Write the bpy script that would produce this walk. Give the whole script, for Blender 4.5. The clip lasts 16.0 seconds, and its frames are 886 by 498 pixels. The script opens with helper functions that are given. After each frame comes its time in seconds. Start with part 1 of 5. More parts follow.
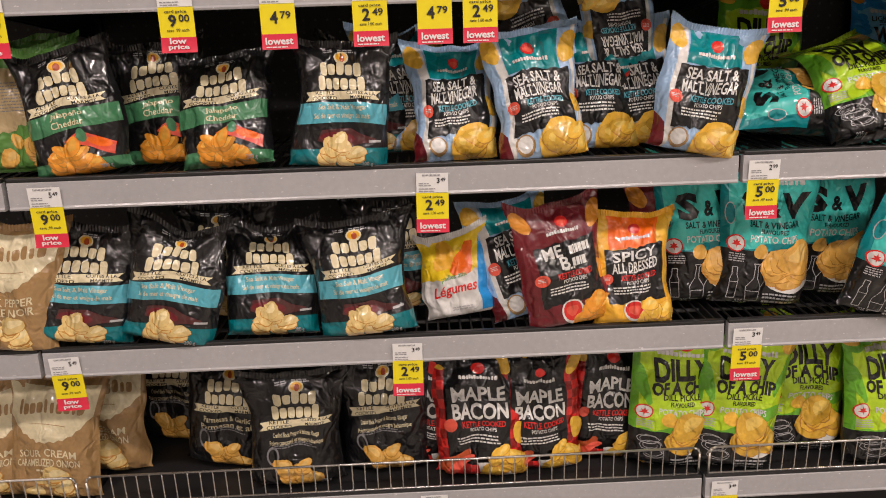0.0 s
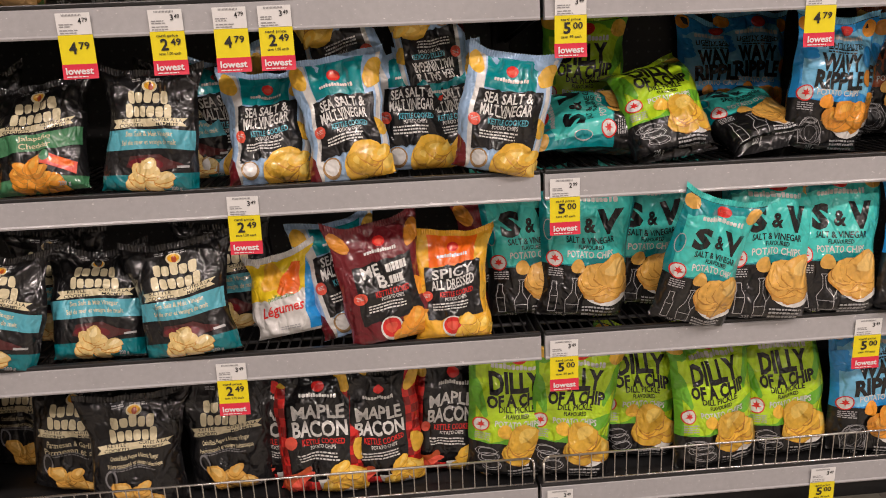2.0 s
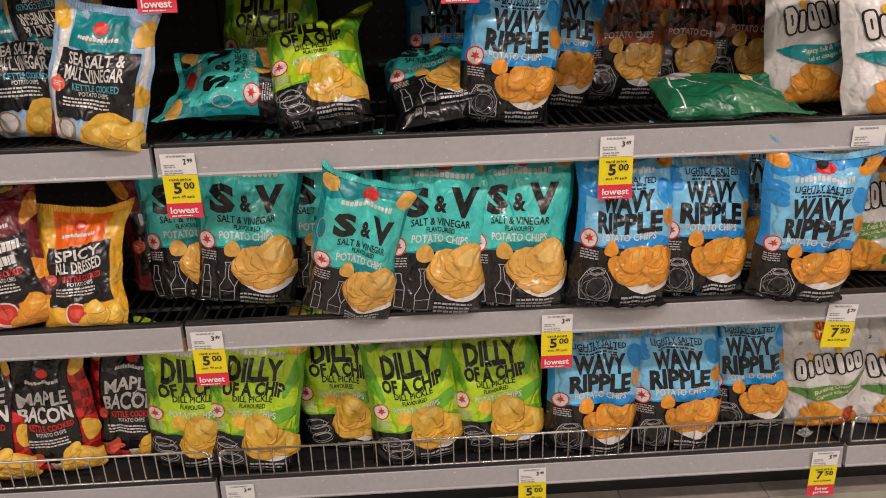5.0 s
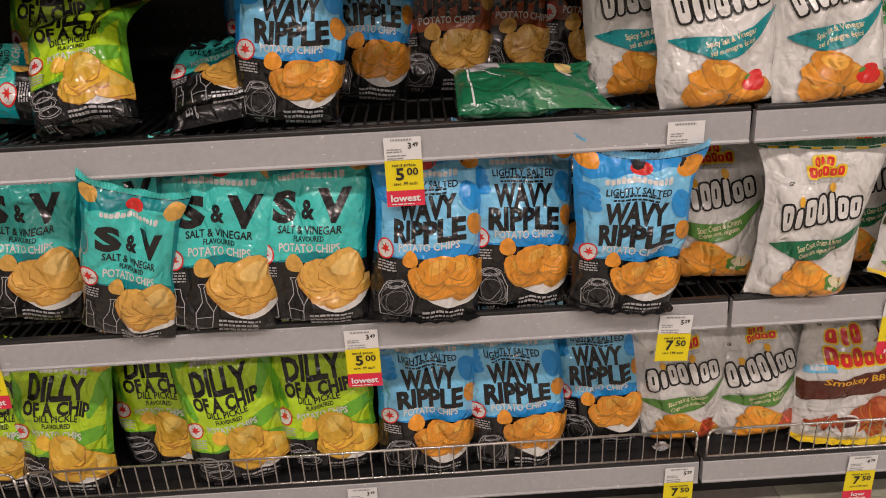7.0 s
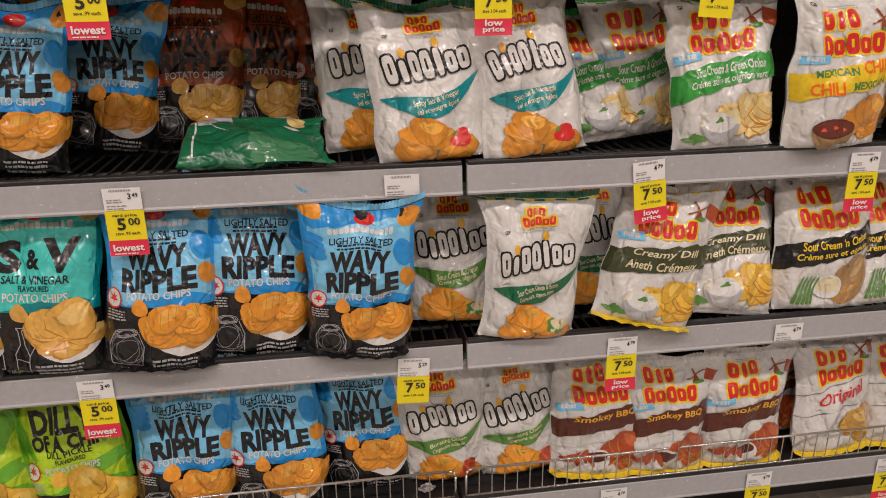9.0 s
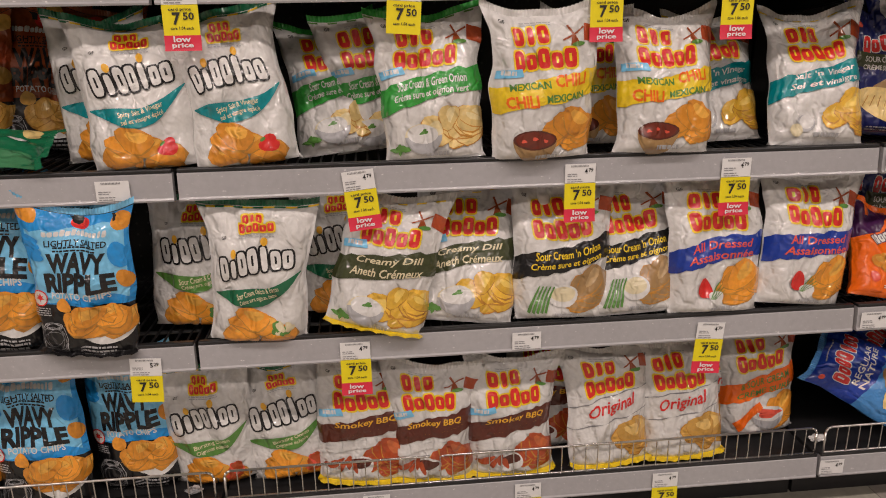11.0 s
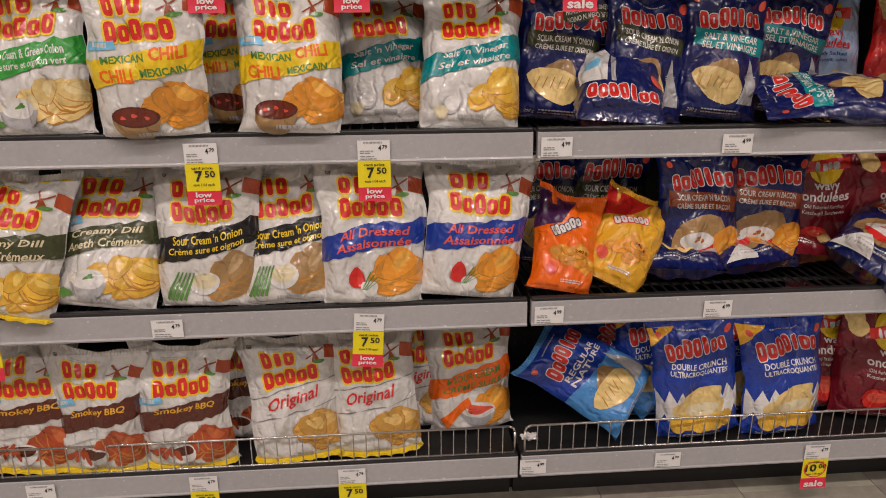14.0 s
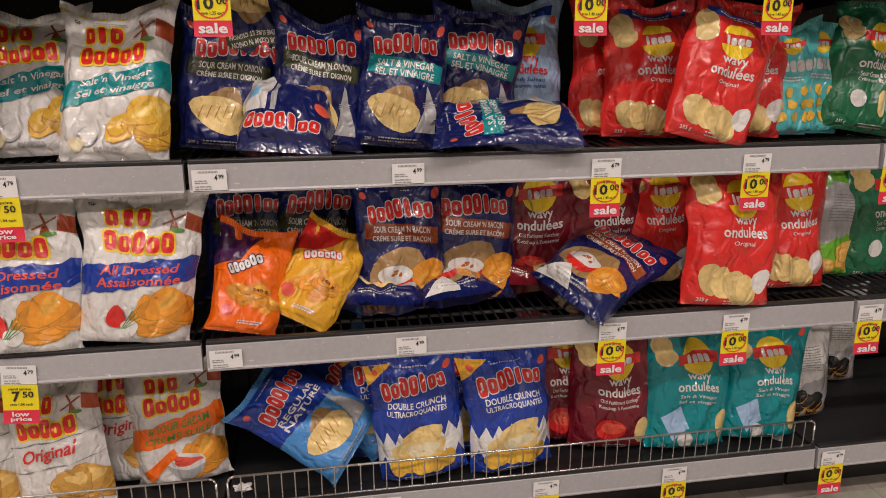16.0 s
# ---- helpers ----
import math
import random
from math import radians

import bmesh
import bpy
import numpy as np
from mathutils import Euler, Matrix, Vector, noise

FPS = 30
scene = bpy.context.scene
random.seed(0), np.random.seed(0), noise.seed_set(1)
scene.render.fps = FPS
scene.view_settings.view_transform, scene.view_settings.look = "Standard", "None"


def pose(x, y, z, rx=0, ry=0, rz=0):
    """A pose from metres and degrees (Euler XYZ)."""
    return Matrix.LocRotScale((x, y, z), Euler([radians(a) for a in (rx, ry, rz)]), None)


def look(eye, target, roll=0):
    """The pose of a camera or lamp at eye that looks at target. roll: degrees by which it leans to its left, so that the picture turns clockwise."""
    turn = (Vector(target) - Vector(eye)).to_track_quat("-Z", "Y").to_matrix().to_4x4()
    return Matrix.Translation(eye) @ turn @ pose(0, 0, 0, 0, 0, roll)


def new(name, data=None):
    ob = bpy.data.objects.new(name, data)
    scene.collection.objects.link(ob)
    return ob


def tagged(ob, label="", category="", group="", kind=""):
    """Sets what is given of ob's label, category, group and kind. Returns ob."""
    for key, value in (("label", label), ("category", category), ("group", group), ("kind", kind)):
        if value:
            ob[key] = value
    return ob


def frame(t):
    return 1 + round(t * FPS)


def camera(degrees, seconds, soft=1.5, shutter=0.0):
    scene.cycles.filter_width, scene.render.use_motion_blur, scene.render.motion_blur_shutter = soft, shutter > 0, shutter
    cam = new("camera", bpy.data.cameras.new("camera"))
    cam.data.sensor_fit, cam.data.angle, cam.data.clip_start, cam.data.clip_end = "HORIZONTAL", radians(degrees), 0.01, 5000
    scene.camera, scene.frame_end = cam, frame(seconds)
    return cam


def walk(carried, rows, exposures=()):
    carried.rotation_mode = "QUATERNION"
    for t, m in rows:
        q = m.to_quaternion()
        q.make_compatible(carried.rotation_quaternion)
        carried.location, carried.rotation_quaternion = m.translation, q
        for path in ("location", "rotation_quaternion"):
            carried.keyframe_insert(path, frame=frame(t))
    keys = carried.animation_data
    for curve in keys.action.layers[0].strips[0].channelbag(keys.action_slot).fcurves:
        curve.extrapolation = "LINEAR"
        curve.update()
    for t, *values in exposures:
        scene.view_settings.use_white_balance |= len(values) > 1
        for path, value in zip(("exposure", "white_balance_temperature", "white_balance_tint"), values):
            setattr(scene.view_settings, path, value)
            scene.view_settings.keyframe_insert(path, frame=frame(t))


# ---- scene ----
cam = camera(62.0, 16.0, soft=1.0)
PATH = [
    (0, (-0.537, -1.206, 1.084), (-0.487, 0.702, 0.489), -1.9),
    (0.5, (-0.517, -1.205, 1.082), (-0.443, 0.702, 0.484), -2.2),
    (1, (-0.419, -1.222, 1.09), (-0.343, 0.689, 0.502), -2.6),
    (1.5, (-0.337, -1.248, 1.081), (-0.233, 0.67, 0.522), -2.6),
    (2, (-0.267, -1.26, 1.083), (-0.135, 0.66, 0.539), -2.4),
    (2.5, (-0.176, -1.215, 1.103), (-0.017, 0.697, 0.536), -2.0),
    (3, (-0.107, -1.131, 1.108), (0.076, 0.78, 0.547), -1.6),
    (3.5, (-0.024, -1.132, 1.087), (0.172, 0.774, 0.511), -1.5),
    (4, (0.121, -1.171, 1.099), (0.285, 0.725, 0.484), -1.4),
    (6.5, (0.671, -1.023, 1.104), (0.673, 0.798, 0.275), -2.7),
    (7, (0.748, -1.019, 1.107), (0.785, 0.816, 0.312), -2.9),
    (7.5, (0.881, -1.051, 1.118), (0.922, 0.789, 0.335), -2.8),
    (8, (0.926, -1.077, 1.114), (1.041, 0.777, 0.373), -2.0),
    (8.5, (0.974, -1.091, 1.11), (1.158, 0.774, 0.41), -1.4),
    (9, (1.025, -1.084, 1.114), (1.299, 0.776, 0.433), -0.7),
    (11.5, (1.656, -1.229, 1.07), (1.832, 0.681, 0.503), -1.1),
    (12, (1.752, -1.227, 1.065), (1.975, 0.682, 0.513), -0.5),
    (12.5, (1.88, -1.203, 1.058), (2.103, 0.705, 0.499), -0.3),
    (13, (1.997, -1.171, 1.071), (2.182, 0.729, 0.475), -0.1),
    (13.5, (2.052, -1.178, 1.04), (2.239, 0.715, 0.423), -0.0),
    (14, (2.186, -1.208, 1.053), (2.34, 0.684, 0.422), -0.2),
    (14.5, (2.298, -1.255, 1.043), (2.477, 0.64, 0.43), -0.1),
    (15, (2.426, -1.238, 1.035), (2.637, 0.659, 0.438), -0.1),
    (15.5, (2.554, -1.19, 1.061), (2.849, 0.693, 0.453), -0.0),
    (16, (2.642, -1.185, 1.049), (2.968, 0.705, 0.481), -0.1),
]
walk(cam, [(t, look(eye, target, roll)) for t, eye, target, roll in PATH],
     exposures=[(0, -0.32), (3.5, -0.42), (7, -0.58), (9, -0.65), (12.5, -0.74), (14.5, -0.72), (16, -0.58)])

# ---- light: ceiling strip lamps over the aisle ----
def area_lamp(name, x, y, z, sx, sy, watts, color):
    d = bpy.data.lights.new(name, "AREA")
    d.shape, d.size, d.size_y, d.energy, d.color = "RECTANGLE", sx, sy, watts, color
    ob = new(name, d)
    ob.matrix_world = pose(x, y, z)
    return tagged(ob, "", "", "", "structure")


CEIL = 4.1
LAMPS = [(lx, ly) for ly in (-2.3, -4.9) for lx in (-2.2, 0.2, 2.6, 5.0)]
for lx, ly in LAMPS:
    area_lamp("strip_light", lx, ly, CEIL - 0.075, 1.6, 0.2, 78, (1.0, 0.845, 0.785))
world = bpy.data.worlds.new("World")
scene.world = world
world.use_nodes = True
world.node_tree.nodes["Background"].inputs[0].default_value = (0.02, 0.02, 0.02, 1)


# ---- materials ----
def principled(name):
    m = bpy.data.materials.new(name)
    m.use_nodes = True
    return m, m.node_tree.nodes, m.node_tree.links, m.node_tree.nodes["Principled BSDF"]


def varied(name, color, rough=0.5, metal=0.0, grain=60.0, amount=0.12, bump=0.1, coat=0.0, big=4.0):
    """A painted or plastic surface with grain at two scales and a fine relief."""
    m, n, l, b = principled(name)
    co = n.new("ShaderNodeTexCoord")
    t1, t2 = n.new("ShaderNodeTexNoise"), n.new("ShaderNodeTexNoise")
    t1.inputs["Scale"].default_value, t2.inputs["Scale"].default_value = grain, big
    t1.inputs["Detail"].default_value, t2.inputs["Detail"].default_value = 4, 3
    add = n.new("ShaderNodeMath")
    l.new(co.outputs["Object"], t1.inputs["Vector"]), l.new(co.outputs["Object"], t2.inputs["Vector"])
    l.new(t1.outputs["Fac"], add.inputs[0]), l.new(t2.outputs["Fac"], add.inputs[1])
    ramp = n.new("ShaderNodeMapRange")
    ramp.inputs["From Min"].default_value, ramp.inputs["From Max"].default_value = 0.6, 1.4
    ramp.inputs["To Min"].default_value, ramp.inputs["To Max"].default_value = 1 - amount, 1 + amount
    l.new(add.outputs[0], ramp.inputs["Value"])
    mul = n.new("ShaderNodeVectorMath")
    mul.operation = "SCALE"
    mul.inputs[0].default_value = color
    l.new(ramp.outputs[0], mul.inputs["Scale"])
    l.new(mul.outputs[0], b.inputs["Base Color"])
    r2 = n.new("ShaderNodeMapRange")
    r2.inputs["From Min"].default_value, r2.inputs["From Max"].default_value = 0.3, 0.7
    r2.inputs["To Min"].default_value, r2.inputs["To Max"].default_value = max(0.03, rough - 0.08), min(1, rough + 0.1)
    l.new(t2.outputs["Fac"], r2.inputs["Value"])
    l.new(r2.outputs[0], b.inputs["Roughness"])
    b.inputs["Metallic"].default_value, b.inputs["Coat Weight"].default_value = metal, coat
    b.inputs["Coat Roughness"].default_value = 0.08
    if bump:
        bp = n.new("ShaderNodeBump")
        bp.inputs["Strength"].default_value, bp.inputs["Distance"].default_value = bump, 0.002
        l.new(t1.outputs["Fac"], bp.inputs["Height"])
        l.new(bp.outputs[0], b.inputs["Normal"])
    return m


INKS = {}


def ink(name, color, rough=0.3, vary=0.0, mottle=0.07):
    """Printed plastic film: glossy, crinkled, with the print's own slight mottling; vary shifts each printed shape."""
    if name in INKS:
        return INKS[name]
    m, n, l, b = principled("film_" + name)
    co = n.new("ShaderNodeTexCoord")
    t1, t2 = n.new("ShaderNodeTexNoise"), n.new("ShaderNodeTexNoise")
    t1.inputs["Scale"].default_value, t2.inputs["Scale"].default_value = 26, 120
    t1.inputs["Detail"].default_value, t1.inputs["Distortion"].default_value = 2, 0.8
    l.new(co.outputs["Object"], t1.inputs["Vector"]), l.new(co.outputs["Object"], t2.inputs["Vector"])
    hsv = n.new("ShaderNodeHueSaturation")
    hsv.inputs["Color"].default_value = (*color, 1)
    val = n.new("ShaderNodeMapRange")
    val.inputs["From Min"].default_value, val.inputs["From Max"].default_value = 0.3, 0.7
    val.inputs["To Min"].default_value, val.inputs["To Max"].default_value = 1 - mottle, 1 + mottle
    l.new(t2.outputs["Fac"], val.inputs["Value"])
    if vary:
        geo, rnd, mul = n.new("ShaderNodeNewGeometry"), n.new("ShaderNodeMapRange"), n.new("ShaderNodeMath")
        rnd.inputs["To Min"].default_value, rnd.inputs["To Max"].default_value = 1 - vary, 1 + vary
        mul.operation = "MULTIPLY"
        l.new(geo.outputs["Random Per Island"], rnd.inputs["Value"])
        l.new(rnd.outputs[0], mul.inputs[0]), l.new(val.outputs[0], mul.inputs[1])
        l.new(mul.outputs[0], hsv.inputs["Value"])
    else:
        l.new(val.outputs[0], hsv.inputs["Value"])
    l.new(hsv.outputs[0], b.inputs["Base Color"])
    b.inputs["Roughness"].default_value = rough
    b.inputs["Specular IOR Level"].default_value = 0.3
    b.inputs["Coat Weight"].default_value, b.inputs["Coat Roughness"].default_value = 0.9, 0.05
    bp = n.new("ShaderNodeBump")
    bp.inputs["Strength"].default_value, bp.inputs["Distance"].default_value = 0.7, 0.009
    warp, vor, sum_ = n.new("ShaderNodeVectorMath"), n.new("ShaderNodeTexVoronoi"), n.new("ShaderNodeMath")
    warp.operation, sum_.operation = "MULTIPLY_ADD", "MULTIPLY_ADD"
    warp.inputs[1].default_value = (0.035, 0.035, 0.035)
    l.new(t1.outputs["Color"], warp.inputs[0]), l.new(co.outputs["Object"], warp.inputs[2])
    vor.inputs["Scale"].default_value = 17
    vor.feature = "DISTANCE_TO_EDGE"
    stretch, crease = n.new("ShaderNodeMapping"), n.new("ShaderNodeMapRange")
    stretch.inputs["Rotation"].default_value, stretch.inputs["Scale"].default_value = (0, 0.5, 0), (1.5, 1.0, 0.75)
    crease.inputs["From Max"].default_value = 0.16
    crease.interpolation_type = "SMOOTHSTEP"
    l.new(warp.outputs[0], stretch.inputs["Vector"]), l.new(stretch.outputs[0], vor.inputs["Vector"])
    l.new(vor.outputs["Distance"], crease.inputs["Value"])
    l.new(crease.outputs[0], sum_.inputs[0]), l.new(t1.outputs["Fac"], sum_.inputs[2])
    sum_.inputs[1].default_value = 0.30
    l.new(sum_.outputs[0], bp.inputs["Height"])
    l.new(bp.outputs[0], b.inputs["Normal"]), l.new(bp.outputs[0], b.inputs["Coat Normal"])
    INKS[name] = m
    return m


for nm, col in dict(
    black=(0.008, 0.008, 0.009), white=(0.70, 0.69, 0.665), cream=(0.72, 0.64, 0.42), green=(0.06, 0.22, 0.10), sky=(0.10, 0.42, 0.52),
    teal=(0.0, 0.17, 0.20), aqua=(0.06, 0.58, 0.52), tealdeep=(0.0, 0.25, 0.28), red=(0.68, 0.026, 0.022), maroon=(0.15, 0.012, 0.018), lime=(0.46, 0.70, 0.02),
    limedeep=(0.15, 0.46, 0.03), blue=(0.02, 0.30, 0.74), lightblue=(0.20, 0.56, 0.84), navy=(0.006, 0.012, 0.10), royal=(0.012, 0.045, 0.33),
    orange=(0.88, 0.15, 0.008), amber=(0.80, 0.42, 0.03), yellow=(0.85, 0.60, 0.02), brown=(0.10, 0.022, 0.012), tan=(0.36, 0.22, 0.09), kraft=(0.50, 0.38, 0.20),
    grey=(0.22, 0.22, 0.23), silver=(0.42, 0.42, 0.43), olive=(0.05, 0.06, 0.022), grass=(0.04, 0.34, 0.05), leaf=(0.10, 0.26, 0.05), purple=(0.06, 0.015, 0.07), plaid=(0.28, 0.01, 0.01),
    brick=(0.42, 0.07, 0.02), salsa=(0.16, 0.025, 0.012), coral=(0.75, 0.10, 0.06), mint=(0.10, 0.50, 0.52), forest=(0.01, 0.14, 0.06), wine=(0.17, 0.008, 0.018), powder=(0.35, 0.52, 0.75),
    burnt=(0.30, 0.06, 0.012), bottle=(0.08, 0.02, 0.02)).items():
    ink(nm, col)
ink("chip", (0.68, 0.38, 0.08), 0.35, 0.18, 0.10)
ink("chip_gold", (0.76, 0.45, 0.05), 0.35, 0.18, 0.10)
ink("chip_pale", (0.74, 0.55, 0.22), 0.35, 0.16, 0.10)
ink("chip_orange", (0.76, 0.30, 0.03), 0.35, 0.18, 0.10)
ink("crust", (0.50, 0.23, 0.035), 0.35, 0.15, 0.1)
for nm, col in dict(chip=(0.80, 0.53, 0.17), chip_gold=(0.86, 0.60, 0.13), chip_pale=(0.82, 0.68, 0.36), chip_orange=(0.84, 0.43, 0.07), brick=(0.52, 0.13, 0.04), tan=(0.46, 0.31, 0.15), black=(0.03, 0.03, 0.03)).items():
    ink(nm + "_light", col, 0.35, 0.12, 0.1)
ink("azure", (0.07, 0.27, 0.62))

GREY_DOT = varied("perforation_rim", (0.05, 0.05, 0.05), 0.5)
def scuffed(name, color):
    """Grey plastic with pale rubbed spots and dark grime streaks."""
    m = varied(name, color, 0.36, 0, 90, 0.10, 0.08, 0.1)
    n, l = m.node_tree.nodes, m.node_tree.links
    b, co = n["Principled BSDF"], n["Texture Coordinate"]
    src = b.inputs["Base Color"].links[0].from_socket
    mp, t, r, mx = n.new("ShaderNodeMapping"), n.new("ShaderNodeTexNoise"), n.new("ShaderNodeMapRange"), n.new("ShaderNodeMix")
    mp.inputs["Scale"].default_value = (26, 26, 60)
    t.inputs["Detail"].default_value = 3
    r.inputs["From Min"].default_value, r.inputs["From Max"].default_value = 0.66, 0.74
    mx.data_type = "RGBA"
    mx.inputs["B"].default_value = (0.72, 0.71, 0.70, 1)
    l.new(co.outputs["Object"], mp.inputs["Vector"]), l.new(mp.outputs[0], t.inputs["Vector"]), l.new(t.outputs["Fac"], r.inputs["Value"])
    l.new(r.outputs[0], mx.inputs["Factor"]), l.new(src, mx.inputs["A"]), l.new(mx.outputs["Result"], b.inputs["Base Color"])
    return m


GREY_PLASTIC = scuffed("grey_price_channel", (0.40, 0.395, 0.405))
BLACK_STEEL = varied("black_powder_coat", (0.012, 0.012, 0.013), 0.5, 0, 140, 0.3, 0.15)
BLACK_TRIM = varied("black_edge_strip", (0.02, 0.02, 0.021), 0.32, 0, 60, 0.3, 0.05)
CHROME = varied("zinc_wire", (0.62, 0.60, 0.57), 0.28, 0.9, 200, 0.15, 0.05)
WALL_PAINT = varied("wall_paint", (0.24, 0.23, 0.215), 0.7, 0, 40, 0.06, 0.05)
CEIL_PAINT = varied("ceiling_paint", (0.35, 0.34, 0.33), 0.8, 0, 30, 0.05, 0.05)
def tile_material():
    """Vinyl tile whose tone shifts a little from tile to tile, with scuffs and grime."""
    m = varied("vinyl_tile", (0.40, 0.365, 0.31), 0.35, 0, 50, 0.20, 0.05, 0.15, 9.0)
    n, l = m.node_tree.nodes, m.node_tree.links
    b = n["Principled BSDF"]
    src = b.inputs["Base Color"].links[0].from_socket
    info, hsv, r1, r2 = n.new("ShaderNodeObjectInfo"), n.new("ShaderNodeHueSaturation"), n.new("ShaderNodeMapRange"), n.new("ShaderNodeMapRange")
    r1.inputs["To Min"].default_value, r1.inputs["To Max"].default_value = 0.46, 0.56
    r2.inputs["To Min"].default_value, r2.inputs["To Max"].default_value = 0.75, 1.1
    l.new(info.outputs["Random"], r1.inputs["Value"]), l.new(info.outputs["Random"], r2.inputs["Value"])
    l.new(r1.outputs[0], hsv.inputs["Hue"]), l.new(r2.outputs[0], hsv.inputs["Value"])
    l.new(src, hsv.inputs["Color"]), l.new(hsv.outputs[0], b.inputs["Base Color"])
    return m


TILE = tile_material()
FLOOR_VINYL = varied("floor_vinyl", (0.34, 0.31, 0.27), 0.5, 0, 50, 0.2, 0.05)
PAPER = varied("label_paper", (0.80, 0.80, 0.79), 0.45, 0, 90, 0.04, 0.02, 0.1)
YELLOW_CARD = varied("yellow_card", (0.86, 0.72, 0.01), 0.42, 0, 90, 0.05, 0.02, 0.15)
RED_CARD = varied("red_card", (0.72, 0.03, 0.07), 0.42, 0, 90, 0.05, 0.02, 0.15)
PRINT_BLACK = varied("print_black", (0.02, 0.02, 0.02), 0.5, 0, 80, 0.1, 0)
PRINT_GREY = varied("print_grey", (0.28, 0.28, 0.29), 0.5, 0, 80, 0.1, 0)
PRINT_WHITE = varied("print_white", (0.82, 0.80, 0.80), 0.5, 0, 80, 0.05, 0)
PRINT_RED = varied("print_red", (0.70, 0.04, 0.05), 0.5, 0, 80, 0.05, 0)


# ---- mesh helpers ----
def mesh_ob(name, verts, faces, material, parent=None, label="", smooth=False):
    me = bpy.data.meshes.new(name)
    me.from_pydata([tuple(v) for v in verts], [], [tuple(f) for f in faces])
    for mt in material if isinstance(material, (list, tuple)) else [material]:
        me.materials.append(mt)
    if smooth:
        me.shade_smooth()
    ob = new(name, me)
    ob.parent = parent
    return tagged(ob, label) if label else ob


def part(name, bm, material, parent, label="", smooth=False):
    me = bpy.data.meshes.new(name)
    bmesh.ops.recalc_face_normals(bm, faces=bm.faces)
    bm.to_mesh(me)
    bm.free()
    me.materials.append(material)
    if smooth:
        me.shade_smooth()
    ob = new(name, me)
    ob.parent = parent
    return tagged(ob, label) if label else ob


def add_box(bm, x0, x1, y0, y1, z0, z1, bevel=0.0):
    r = bmesh.ops.create_cube(bm, size=1, matrix=Matrix.Translation(((x0 + x1) / 2, (y0 + y1) / 2, (z0 + z1) / 2)) @ Matrix.Diagonal((x1 - x0, y1 - y0, z1 - z0, 1)))
    if bevel:
        es = list({e for v in r["verts"] for e in v.link_edges})
        bmesh.ops.bevel(bm, geom=es, offset=bevel, segments=2, affect="EDGES", profile=0.5)


def box_bm(x0, x1, y0, y1, z0, z1, bevel=0.0):
    bm = bmesh.new()
    add_box(bm, x0, x1, y0, y1, z0, z1, bevel)
    return bm


def rods_mesh(segments, radius, sides=6):
    """Vertices and faces of straight round rods."""
    vs, fs = [], []
    for p, q in segments:
        p, q = Vector(p), Vector(q)
        d = (q - p).normalized()
        a = d.orthogonal().normalized()
        b = d.cross(a)
        k = len(vs)
        for e in (p, q):
            vs += [e + radius * (math.cos(2 * math.pi * i / sides) * a + math.sin(2 * math.pi * i / sides) * b) for i in range(sides)]
        fs += [(k + i, k + (i + 1) % sides, k + sides + (i + 1) % sides, k + sides + i) for i in range(sides)]
        fs += [tuple(k + i for i in reversed(range(sides))), tuple(k + sides + i for i in range(sides))]
    return vs, fs


# ---- lettering, kept as flat triangles in a unit box ----
TEXTS = {}


def lettering(words, bold=0.0, shear=0.0):
    key = (words, bold, shear)
    if key not in TEXTS:
        cu = bpy.data.curves.new("words", "FONT")
        cu.body, cu.resolution_u, cu.offset, cu.shear = words, 2, bold, shear
        cu.align_x = "CENTER"
        ob = new("words", cu)
        me = bpy.data.meshes.new_from_object(ob.evaluated_get(bpy.context.evaluated_depsgraph_get()))
        v = np.array([p.co[:2] for p in me.vertices])
        lo, hi = v.min(0), v.max(0)
        TEXTS[key] = ((v - (lo + hi) / 2) / (hi - lo), [tuple(p.vertices) for p in me.polygons], (hi - lo)[0] / (hi - lo)[1])
        bpy.data.objects.remove(ob)
        bpy.data.curves.remove(cu)
        bpy.data.meshes.remove(me)
    return TEXTS[key]


# ---- printed fronts of the bags ----
NU, NV = 24, 32


